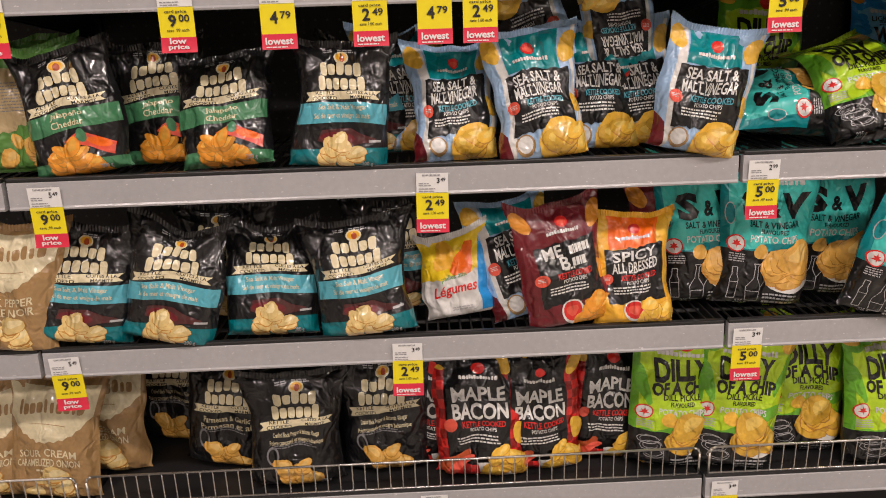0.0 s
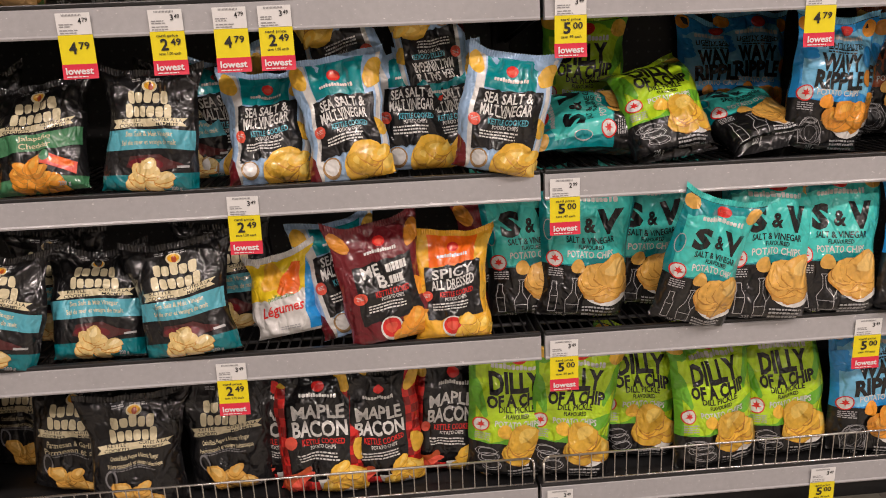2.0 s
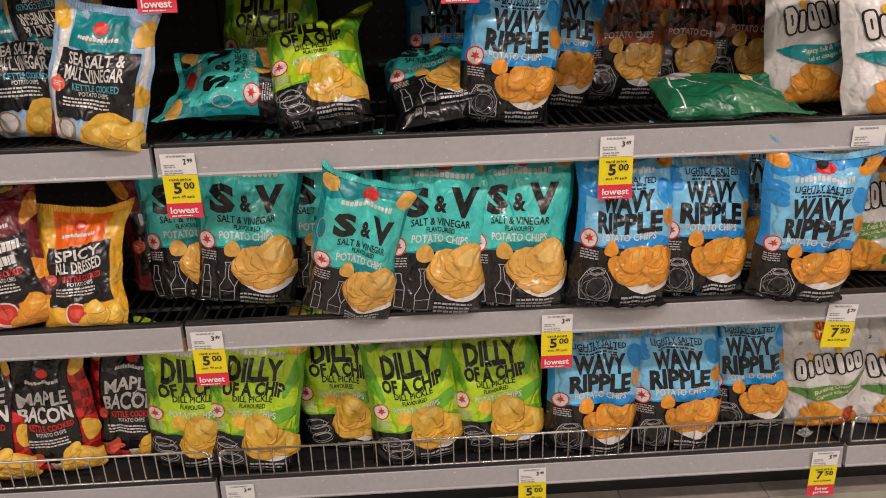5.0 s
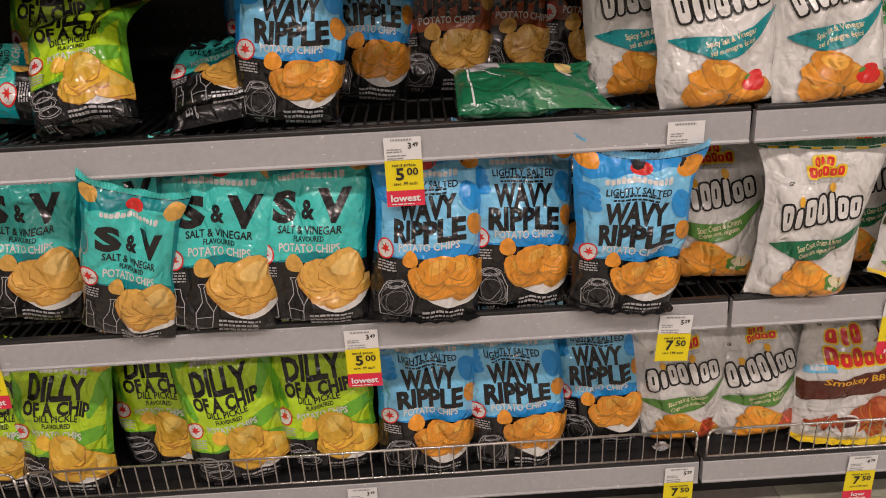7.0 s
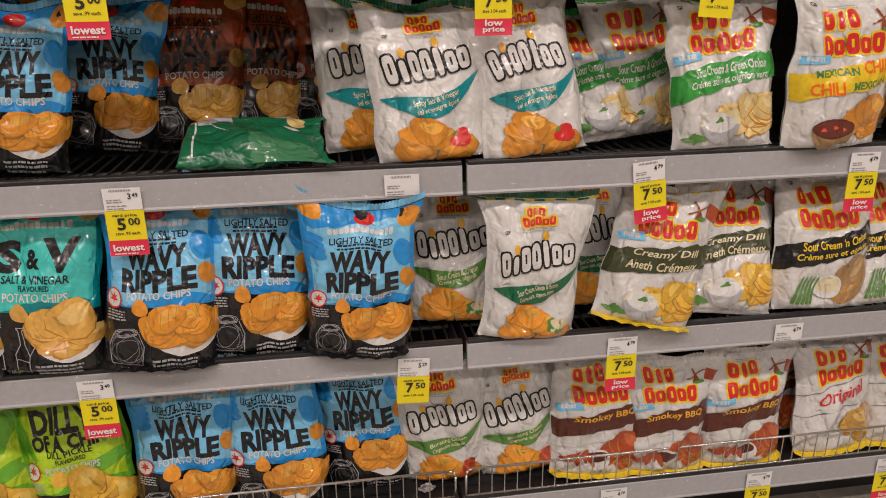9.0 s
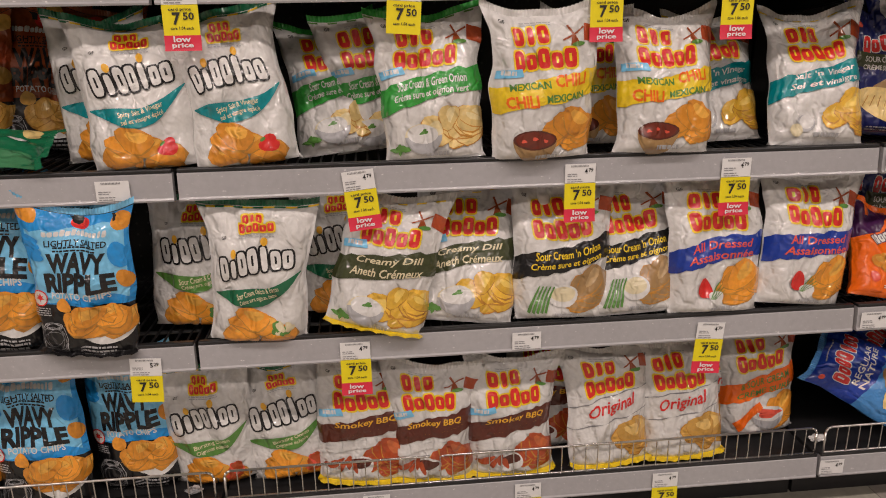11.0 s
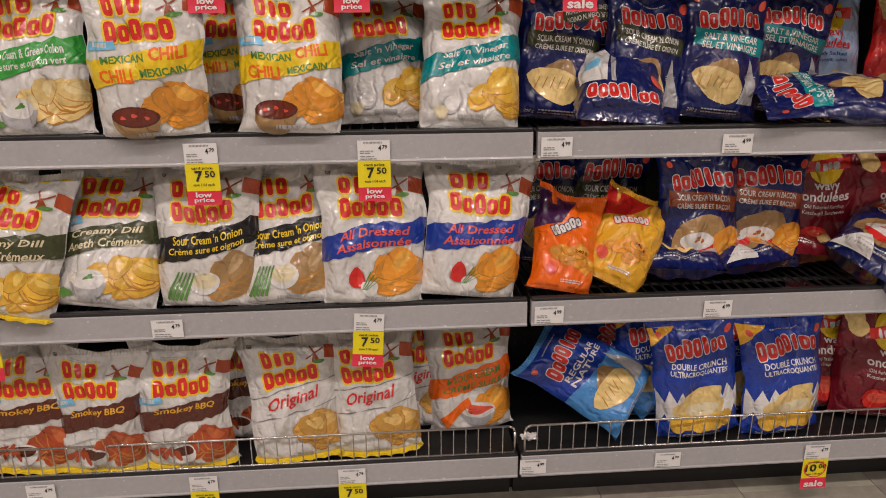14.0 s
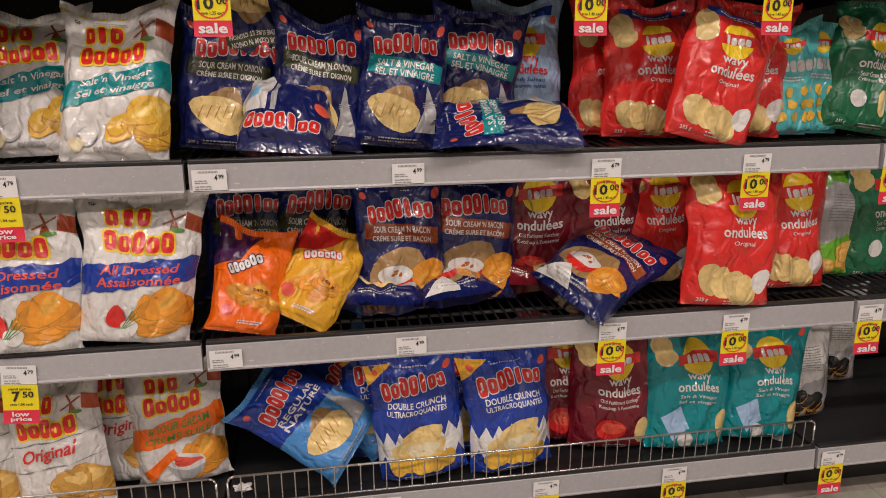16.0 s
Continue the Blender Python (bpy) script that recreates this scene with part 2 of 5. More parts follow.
class Art:
    """Flat printed shapes on a bag's front: a from -1 to 1 across, v from 0 to 1 upwards; the height of a vertex is its print layer."""

    def __init__(self, width, height, base, seal=None, foot=None):
        self.w, self.h, self.base, self.seal, self.foot = width, height, base, seal or base, foot or base
        self.bm, self.mats, self.k, self.rng = bmesh.new(), [], 0, random.Random(len(base))

    def slot(self, name):
        if name not in self.mats:
            self.mats.append(name)
        return self.mats.index(name)

    def faces(self, mat, pts, fs, step=1.0):
        self.k += step
        s = self.slot(mat)
        vs = [self.bm.verts.new((min(0.995, max(-0.995, p[0])), min(0.995, max(0.005, p[1])), self.k)) for p in pts]
        for f in fs:
            if len(set(f)) > 2:
                if sum(pts[f[i - 1]][0] * pts[f[i]][1] - pts[f[i]][0] * pts[f[i - 1]][1] for i in range(len(f))) < 0:
                    f = f[::-1]
                try:
                    self.bm.faces.new([vs[i] for i in f]).material_index = s
                except ValueError:
                    pass

    def poly(self, mat, *pts):
        self.faces(mat, pts, [tuple(range(len(pts)))])

    def band(self, mat, v0, v1, tilt=0.0, rag=0.0, a0=-1.0, a1=1.0, wave=0.0):
        n = 16
        top, bot = [], []
        for i in range(n + 1):
            a = a0 + (a1 - a0) * i / n
            w = wave * math.sin(3.0 * a + 1)
            top.append((a, v1 + tilt * a + w + self.rng.uniform(-rag, rag)))
            bot.append((a, v0 + tilt * a + w + self.rng.uniform(-rag, rag)))
        pts = bot + top
        self.faces(mat, pts, [(i, i + 1, n + 2 + i, n + 1 + i) for i in range(n)])

    def oval(self, mat, a, v, r, ry=None, turn=0.0, wob=0.0, cut=None, n=18, step=1.0):
        """r in metres across, ry upwards; cut keeps the part below that v."""
        ry = ry or r
        c, s = math.cos(turn), math.sin(turn)
        pts = []
        for i in range(n):
            t = 2 * math.pi * i / n
            q = 1 + wob * math.sin(3 * t + a * 9) + self.rng.uniform(-wob, wob) * 0.5
            x, y = r * q * math.cos(t), ry * q * math.sin(t)
            pv = v + (x * s + y * c) / self.h
            pts.append((a + (x * c - y * s) / (self.w / 2), min(pv, cut) if cut else pv))
        self.faces(mat, pts, [tuple(range(n))], step)

    def words(self, mat, text, a, v, wide, high, turn=0.0, bold=0.02, shear=0.0, shade=None):
        """wide and high in metres."""
        p, fs, _ = lettering(text, bold, shear)
        c, s = math.cos(turn), math.sin(turn)
        for m, dx, dy in ([(shade, 0.0012, -0.0012)] if shade else []) + [(mat, 0, 0)]:
            pts = [(a + (x * wide * c - y * high * s + dx) / (self.w / 2), v + (x * wide * s + y * high * c + dy) / self.h) for x, y in p]
            self.faces(m, pts, fs, 1.0)

    def bars(self, mat, a, v, wide, rows, high=0.0022, gap=0.0042, turn=0.0):
        """Small print that cannot be read."""
        c, s = math.cos(turn), math.sin(turn)
        pts, fs = [], []
        for r in range(rows):
            x = -wide / 2
            end = wide / 2 * self.rng.uniform(0.7, 1.0)
            while x < end:
                w = self.rng.uniform(0.003, 0.010)
                k = len(pts)
                y = -r * gap
                for px, py in ((x, y), (min(x + w, end), y), (min(x + w, end), y + high), (x, y + high)):
                    pts.append((a + (px * c - py * s) / (self.w / 2), v + (px * s + py * c) / self.h))
                fs.append((k, k + 1, k + 2, k + 3))
                x += w + 0.0016
        self.faces(mat, pts, fs)

    def mark(self, mat, shapes, a, v, wide, high, turn=0.0, edge=None, grow=0.0022, arc=0.0):
        """A maker's mark as plain shapes: ovals and bars in a row, with a wider edge colour behind."""
        c, s = math.cos(turn), math.sin(turn)
        step = wide / len(shapes)
        for m, g in ([(edge, grow)] if edge else []) + [(mat, 0.0)]:
            pts, fs, slits = [], [], []

            def put(ring, lift):
                k = len(pts)
                for px, py in ring:
                    py += lift
                    pts.append((a + (px * c - py * s) / (self.w / 2), v + (px * s + py * c) / self.h))
                fs.append(tuple(range(k, k + len(ring))))

            for i, kind in enumerate(shapes):
                x = -wide / 2 + (i + 0.5) * step
                b, q = step * (0.27 if kind in "Ii" else 0.44), high / 2
                top = q if kind in "ODIdbt" else q * 0.55
                lift = -arc * ((i + 0.5) / len(shapes) * 2 - 1) ** 2
                mid, tall = (top - q) / 2, (top + q) / 2
                put([(x + (b + g) * math.copysign(abs(math.cos(t)) ** 0.55, math.cos(t)), mid + (tall + g) * math.copysign(abs(math.sin(t)) ** 0.55, math.sin(t)))
                     for t in (2 * math.pi * (n + 0.5) / 14 for n in range(14))], lift)
                if not g and edge and kind not in "Ii":
                    slits.append((x - b * 0.2, mid - tall * 0.35, x + b * 0.2, mid + tall * 0.45, lift))
            self.faces(m, pts, fs)
            if slits:
                pts, fs = [], []
                for x0, y0, x1, y1, lift in slits:
                    put([(x0, y0), (x1, y0), (x1, y1), (x0, y1)], lift)
                self.faces(edge, pts, fs)

    def line(self, mat, pts, width=0.0011):
        """A thin drawn stroke through points in art units."""
        out, fs = [], []
        for p, q in zip(pts, pts[1:]):
            dx, dy = (q[0] - p[0]) * self.w / 2, (q[1] - p[1]) * self.h
            n = math.hypot(dx, dy) or 1
            ox, oy = -dy / n * width / 2 / (self.w / 2), dx / n * width / 2 / self.h
            k = len(out)
            out += [(p[0] - ox, p[1] - oy), (q[0] - ox, q[1] - oy), (q[0] + ox, q[1] + oy), (p[0] + ox, p[1] + oy)]
            fs.append((k, k + 1, k + 2, k + 3))
        self.faces(mat, out, fs)

    def scribble(self, mat, a, v, rx, ry, turns, width=0.0010):
        """Chalk loops inside an oval; rx and ry in metres."""
        ph = self.rng.uniform(0, 6)
        pts = []
        for i in range(12 * turns + 1):
            t = i * math.pi / 6
            q = 0.55 + 0.45 * abs(math.sin(t * 0.37 + ph))
            pts.append((a + rx * q * math.cos(t) / (self.w / 2), v + ry * q * math.sin(t + 0.2 * math.sin(t * 0.7)) / self.h))
        self.line(mat, pts, width)

    def leaf_badge(self, a, v):
        """Round white badge with a red ring and a red leaf."""
        self.oval("red", a, v, 0.0168, 0.0168)
        self.oval("white", a, v, 0.0142, 0.0142)
        ring = []
        for i, r in enumerate((1.0, 0.45, 0.85, 0.4, 0.95, 0.5, 0.35, 0.9, 0.35, 0.5, 0.95, 0.4, 0.85, 0.45)):
            t = math.pi / 2 + 2 * math.pi * i / 14
            ring.append((a + 0.0105 * r * math.cos(t) / (self.w / 2), v + 0.0105 * r * math.sin(t) / self.h))
        self.faces("red", [(a, v)] + ring, [(0, 1 + i, 1 + (i + 1) % 14) for i in range(14)])

    def chips(self, mat, a, v, r, count, chip=0.02, flat=0.7, ridges=False):
        """A heap of single chips, each with a darker rim, a paler face and a fold or ridges."""
        for i in range(count):
            t = i / max(1, count - 1)
            x = self.rng.uniform(-1, 1) * r * (1 - 0.55 * t)
            y = r * 0.75 * (t - 0.4) * self.rng.uniform(0.7, 1.1)
            s = chip * self.rng.uniform(0.8, 1.2)
            sq, tn = flat * self.rng.uniform(0.65, 1.2), self.rng.uniform(-0.9, 0.9)
            ca, cv = a + x / (self.w / 2), v + y / self.h
            self.oval("crust", ca, cv - 0.0012 / self.h, s * 1.04, s * sq * 1.04, tn, 0.10, n=14, step=0.35)
            self.oval(mat, ca, cv, s, s * sq, tn, 0.10, n=14, step=0.35)
            self.oval(mat + "_light", ca + s * 0.15 / (self.w / 2), cv + s * sq * 0.25 / self.h, s * 0.62, s * sq * 0.45, tn + 0.2, 0.15, n=10, step=0.35)
            if ridges:
                for j in (-0.6, -0.2, 0.2, 0.6):
                    q, e = tn + 1.1, s * sq * 0.8 * math.sqrt(1 - j * j)
                    mx, my = ca + s * j * math.cos(tn) / (self.w / 2), cv + s * j * math.sin(tn) / self.h
                    self.line("crust", [(mx - e * math.cos(q) / (self.w / 2), my - e * math.sin(q) / self.h), (mx + e * math.cos(q) / (self.w / 2), my + e * math.sin(q) / self.h)], 0.0009)

    def bowl(self, mat, a, v, r, depth=0.75, rim="chip"):
        self.oval(mat, a, v, r, r * depth, cut=v, n=26)

    def done(self):
        bm = self.bm
        for i in range(1, NU):
            bmesh.ops.bisect_plane(bm, geom=bm.verts[:] + bm.edges[:] + bm.faces[:], dist=1e-6, plane_co=(-1 + 2 * i / NU, 0, 0), plane_no=(1, 0, 0))
        for i in range(1, NV):
            bmesh.ops.bisect_plane(bm, geom=bm.verts[:] + bm.edges[:] + bm.faces[:], dist=1e-6, plane_co=(0, i / NV, 0), plane_no=(0, 1, 0))
        for i in range(1, NU + NV):
            bmesh.ops.bisect_plane(bm, geom=bm.verts[:] + bm.edges[:] + bm.faces[:], dist=1e-6, plane_co=(-1, i / NV, 0), plane_no=(NU / 2, NV, 0))
        bm.verts.index_update()
        self.co = np.array([v.co[:] for v in bm.verts]) if bm.verts else np.zeros((0, 3))
        self.fs = [tuple(v.index for v in f.verts) for f in bm.faces]
        self.fm = [f.material_index for f in bm.faces]
        bm.free()
        return self


def lattice(x, y, seed):
    """Smooth value noise from -1 to 1 at arrays of points."""
    r = np.random.RandomState(seed % 100000).uniform(-1, 1, (64, 64))
    xi, yi = np.floor(x).astype(int), np.floor(y).astype(int)
    fx, fy = x - xi, y - yi
    fx, fy = fx * fx * (3 - 2 * fx), fy * fy * (3 - 2 * fy)
    g = lambda i, j: r[i % 64, j % 64]
    return (g(xi, yi) * (1 - fx) + g(xi + 1, yi) * fx) * (1 - fy) + (g(xi, yi + 1) * (1 - fx) + g(xi + 1, yi + 1) * fx) * fy


def bag_grid(w, h, d, side, seed, slump, sway):
    """Points of a bag's front (side -1) or back (side 1): a pillow, full below and pinched flat at its top seal."""
    a, v = np.meshgrid(np.linspace(-1, 1, NU + 1), np.linspace(0, 1, NV + 1))
    low = np.clip(v / 0.045, 0, 1) ** 0.4
    top = 1 - np.clip((v - 0.42) / 0.58, 0, 1) ** 1.8
    p = low * top
    edge = np.clip(1 - np.abs(a) ** 3.2, 0, 1) ** 0.6
    body = d / 2 * p * edge
    rim = np.clip(1 - a ** 4, 0, 1) * np.clip(v / 0.08, 0, 1) * np.clip((1 - v) / 0.05, 0, 1)
    crease = 0.0052 * lattice(a * 2.2 + v * 2 + 9, v * 5 - a * 1.5 + 9, seed + side) + 0.0030 * lattice(a * 5 + 20, v * 9 + 20, seed + 7 + side)
    ridge = 1 - 2 * np.abs(lattice(a * 1.6 - v * 2.6 + 30, v * 2.2 + a * 1.3 + 30, seed + 3))
    fold = 0.008 * lattice(a * 6 + 40, v * 1.2 + 40, seed + 5) * np.clip((v - 0.62) / 0.3, 0, 1)
    y = side * (body + rim * (crease + 0.0065 * ridge + fold))
    x = a * w / 2 * (1 - 0.06 * p) + 0.004 * lattice(v * 6 + 3, v * 0 + 5, seed + 11) * np.abs(a)
    z = v * h + 0.004 * lattice(a * 2 + 50, v * 3, seed + 13) * v
    z = z + (0.010 * lattice(a * 1.4 + 60, v * 0 + 2.5, seed + 17) - 0.008 * (1 - a * a)) * np.clip((v - 0.8) / 0.2, 0, 1)
    y = y + slump * np.clip(v - 0.55, 0, 1) ** 2 + 0.012 * lattice(a * 1.2 + 70, v * 2, seed + 19) * np.clip((v - 0.7) / 0.3, 0, 1)
    x = x + sway * v * v
    x = x + 0.007 * lattice(a * 0.9 + 80, v * 2.2 + 3, seed + 23) * np.clip(v * 4, 0, 1) + 0.010 * a * lattice(a * 0 + 2.5, v * 1.7 + 6, seed + 29) * v
    z = z + 0.006 * lattice(a * 1.1 + 90, v * 1.8, seed + 31) * np.clip(v * 3, 0, 1)
    ear = np.clip((v - 0.86) / 0.14, 0, 1) ** 1.5
    x = x + a * 0.008 * ear
    z = z + 0.010 * ear * np.abs(a) ** 2
    return np.stack([x, y, z], -1)


KINDS = {}
COUNT = [0]


def bag(kind, x, y, z, size=1.0, roll=0.0, lean=5.0, yaw=0.0, slump=0.0, m=None, flap=False, thick=0.36, sway=0.0):
    """One filled bag, resting at x, y on a shelf of height z; m replaces the upright pose for bags that have fallen over."""
    art, label = KINDS[kind]
    COUNT[0] += 1
    seed = COUNT[0] * 37
    w, h = art.w * size, art.h * size
    d = w * thick
    root = tagged(new("chip_bag"), label, "chip bag", "chip bags on the shelves")
    root.empty_display_size = 0.05
    lift = 0.35 * abs(math.sin(radians(roll))) * w / 2
    root.matrix_world = m if m is not None else pose(x, y, z + lift, -lean, 0, yaw) @ pose(0, 0, 0, 0, roll, 0)
    F, B = bag_grid(w, h, d, -1, seed, slump, sway), bag_grid(w, h, d, 1, seed, slump, sway)
    n, cols = (NU + 1) * (NV + 1), NU + 1
    vs = np.concatenate([F.reshape(-1, 3), B.reshape(-1, 3)])
    fs = []
    for j in range(NV):
        for i in range(NU):
            q = j * cols + i
            fs.append((q, q + 1, q + cols))
            fs.append((q + 1, q + cols + 1, q + cols))
            fs.append((n + q + 1, n + q, n + q + cols, n + q + cols + 1))
    for j in range(NV):
        q = j * cols
        fs.append((q + cols, n + q + cols, n + q, q))
        q += NU
        fs.append((q, n + q, n + q + cols, q + cols))
    for i in range(NU):
        fs.append((i + 1, i, n + i, n + i + 1))
    mesh_ob("body", vs, fs, INKS[art.base], root, smooth=True)
    # crimped seal above, and where it shows also below
    for name, row, sgn, show in (("top_seal", NV, 1, True), ("bottom_seal", 0, -1, flap)):
        if not show:
            continue
        line = (F[row] + B[row]) / 2 if sgn > 0 else F[1]
        tall = 0.012 * size
        sv, sf = [], []
        m2 = 3 * NU
        for k, dz in enumerate((0, 0.5, 1.0)):
            for i in range(m2 + 1):
                q = i / m2 * NU
                i0 = min(int(q), NU - 1)
                p = line[i0] * (1 - q + i0) + line[i0 + 1] * (q - i0)
                jag = (0.0006 * (-1) ** i if dz == 1 else 0)
                wob = 0.003 * dz * math.sin(i * 0.31 + seed)
                if sgn > 0:
                    sv.append((p[0], p[1] + 0.0005 * (-1) ** i + wob, p[2] + tall * dz + jag))
                else:
                    sv.append((p[0] * (1 + 0.04 * dz), p[1] - 1.1 * tall * dz + jag, max(0.0015, p[2] * (1 - dz)) + abs(wob)))
        for k in range(2):
            for i in range(m2):
                q = k * (m2 + 1) + i
                sf.append((q, q + 1, q + m2 + 2, q + m2 + 1))
        mesh_ob(name, sv, sf, INKS[art.seal if sgn > 0 else art.foot], root, smooth=False)
    if len(art.co):
        a, v, k = art.co[:, 0], art.co[:, 1], art.co[:, 2]
        gx, gy = (a + 1) / 2 * NU, v * NV
        i0, j0 = np.clip(gx.astype(int), 0, NU - 1), np.clip(gy.astype(int), 0, NV - 1)
        fx, fy = (gx - i0)[:, None], (gy - j0)[:, None]
        du, dv = np.gradient(F, axis=1), np.gradient(F, axis=0)
        nn = np.cross(du, dv)
        nn /= np.linalg.norm(nn, axis=-1, keepdims=True) + 1e-9
        low = lambda G: G[j0, i0] * (1 - fx - fy) + G[j0, i0 + 1] * fx + G[j0 + 1, i0] * fy
        high = lambda G: G[j0 + 1, i0 + 1] * (fx + fy - 1) + G[j0, i0 + 1] * (1 - fy) + G[j0 + 1, i0] * (1 - fx)
        mix = lambda G: np.where(fx + fy < 1, low(G), high(G))
        pn = mix(nn)
        pv = mix(F) + pn * (0.0004 + 0.00008 * k)[:, None]
        ob = mesh_ob("printed_front", pv, art.fs, [INKS[q] for q in art.mats], root, smooth=True)
        ob.data.polygons.foreach_set("material_index", art.fm)
        ob.data.normals_split_custom_set_from_vertices([tuple(q) for q in pn])
    return root


# ---- the kinds of bag ----
def kettle_black(flavour, band, chip, lines):
    """Black kettle-chip bag: a round emblem, a cream mark, a cream ribbon, a coloured flavour band and chips."""
    def make():
        t = Art(0.19, 0.222, "black")
        t.bars("silver", -0.25, 0.965, 0.02, 2)
        t.bars("silver", 0.1, 0.965, 0.03, 2)
        if band == "sky":
            t.band("teal", 0.0, 0.16, 0.02)
        if band == "green":
            t.band("green", 0.0, 0.12, -0.02)
        t.oval("cream", 0.02, 0.90, 0.014, 0.013)
        t.oval("amber", 0.02, 0.905, 0.011, 0.009)
        t.oval("brick", 0.03, 0.895, 0.005, 0.008)
        t.mark("cream", "Dutob", 0.0, 0.805, 0.085, 0.026, 0.02, arc=0.004)
        t.mark("cream", "Onunob", 0.0, 0.69, 0.098, 0.026, 0.02, arc=0.004)
        if band in ("sky", "green"):
            t.band(band, 0.37, 0.53, 0.015, 0, -0.92, 0.95)
        t.poly("cream", (-0.78, 0.53), (0.02, 0.555), (0.8, 0.575), (0.72, 0.605), (0.82, 0.64), (0.02, 0.62), (-0.78, 0.60), (-0.70, 0.565))
        t.words("black", "KETTLE\nCOOKED", -0.36, 0.576, 0.052, 0.015, 0.04, 0.015)
        t.words("black", "CUITES À LA\nMARMITE", 0.42, 0.598, 0.056, 0.015, 0.03, 0.015)
        t.words("cream", lines[0], 0.02, 0.487, 0.098 if len(lines[0]) > 10 else 0.062, 0.012, 0.03, 0.012)
        t.words("cream", lines[1], 0.02, 0.42, 0.112 if len(lines[1]) > 10 else 0.062, 0.012, 0.03, 0.012)
        if band == "green":
            t.poly("coral", (-0.1, 0.27), (0.25, 0.345), (0.85, 0.22), (0.8, 0.12), (0.3, 0.22))
            t.oval("green", 0.25, 0.31, 0.008, 0.012)
            t.oval("orange", 0.55, 0.24, 0.024, 0.008, -0.35)
        elif band == "sky":
            t.poly("bottle", (-0.45, 0.22), (-0.38, 0.31), (0.2, 0.325), (0.45, 0.28), (0.75, 0.255), (0.75, 0.225), (0.4, 0.2), (0.1, 0.16))
            t.oval("maroon", -0.05, 0.245, 0.034, 0.011, -0.05)
            t.poly("silver", (0.62, 0.235), (0.85, 0.245), (0.85, 0.225), (0.62, 0.215))
        else:
            t.bars("grey", 0.0, 0.39, 0.09, 2)
            t.oval("grey", -0.5, 0.3, 0.013, 0.02)
            t.oval("black", -0.5, 0.3, 0.009, 0.015)
        t.chips(chip, -0.02, 0.115, 0.052, 13, 0.019, 0.72)
        t.words("silver", "200 g", 0.6, 0.045, 0.02, 0.008)
        return t.done()
    return make


def kettle_split(main, corner, panel, title, chip, mark_band):
    """Kettle-chip bag with a dark ragged panel, white slab title and chips in the corners."""
    def make():
        t = Art(0.176, 0.238, corner)
        t.band(main, 0.7, 1.0, 0.0, 0, -0.55, 0.62)
        if main == "tealdeep":
            t.poly("powder", (-1, 1), (-0.78, 1), (-0.62, 0.4), (-0.8, 0.0), (-1, 0.0))
            t.poly("white", (-0.76, 1), (-0.6, 1), (-0.5, 0.4), (-0.66, 0), (-0.78, 0))
            t.poly("maroon", (-1, 0.28), (-0.8, 0.2), (-0.7, 0.0), (-1, 0.0))
            t.poly("white", (0.86, 1), (0.94, 1), (0.96, 0.0), (0.84, 0.0))
        t.oval(chip, -0.8, 0.9, 0.016, 0.022, 0.3, 0.08)
        t.oval(chip, 0.84, 0.86, 0.018, 0.026, -0.3, 0.08)
        t.oval(chip, 0.86, 0.42, 0.013, 0.02, 0.2, 0.08)
        t.oval("red", 0.03, 0.87, 0.0125, 0.0125)
        t.oval("coral", 0.03, 0.865, 0.009, 0.006)
        t.mark("white", "uostotntonuId", 0.03, 0.785, 0.068, 0.008)
        t.band(panel, 0.2, 0.7, 0.015, 0.012, -0.66, 0.8)
        if panel == "plaid":
            for i in range(9):
                t.band("plaid", 0.03 + i * 0.11, 0.07 + i * 0.11, 0, 0, 0.55, 1.0)
        if len(title[0]) > 2:
            t.words("white", title[0], 0.05, 0.635, 0.095, 0.021, 0.05, 0.022)
            t.words("white", title[1], 0.05, 0.535, 0.100, 0.023, 0.05, 0.022)
        else:
            t.words("white", title[0], -0.3, 0.63, 0.034, 0.023, 0.05, 0.022)
            t.bars("white", 0.38, 0.60, 0.06, 1, 0.016, turn=0.05)
            t.words("white", title[1], -0.1, 0.535, 0.017, 0.023, 0.05, 0.022)
            t.bars("white", 0.3, 0.50, 0.04, 1, 0.016, turn=0.05)
        t.bars("white", 0.0, 0.478, 0.024, 1, 0.0035)
        t.words("sky" if main == "tealdeep" else "red", "KETTLE COOKED", 0.14, 0.44, 0.078, 0.012, 0.03, 0.02)
        t.words("white", "POTATO CHIPS", 0.10, 0.392, 0.052, 0.008, 0.03, 0.015)
        t.oval("coral", -0.62, 0.43, 0.0125, 0.0125)
        t.bars("white", -0.62, 0.445, 0.014, 3, 0.0012, 0.003)
        t.bars("white", 0.0, 0.345, 0.085, 3, 0.003, 0.0062, 0.02)
        if main == "tealdeep":
            t.oval("tan", -0.42, 0.11, 0.02, 0.02)
            t.oval("white", -0.42, 0.115, 0.016, 0.016)
            t.oval("chip_gold", 0.42, 0.1, 0.048, 0.042, 0.3, 0.06)
        elif panel == "plaid":
            t.oval("brick", -0.5, 0.12, 0.035, 0.018, 0.5, 0.12)
            t.oval("coral", -0.4, 0.09, 0.03, 0.010, 0.5, 0.12)
        else:
            t.oval("white", -0.02, 0.13, 0.024, 0.024)
            t.oval("red", -0.02, 0.135, 0.02, 0.02)
            t.oval("coral", -0.02, 0.135, 0.013, 0.011, 0, 0.1)
        t.chips(chip, 0.55, 0.09, 0.042, 9, 0.024, 0.75)
        return t.done()
    return make


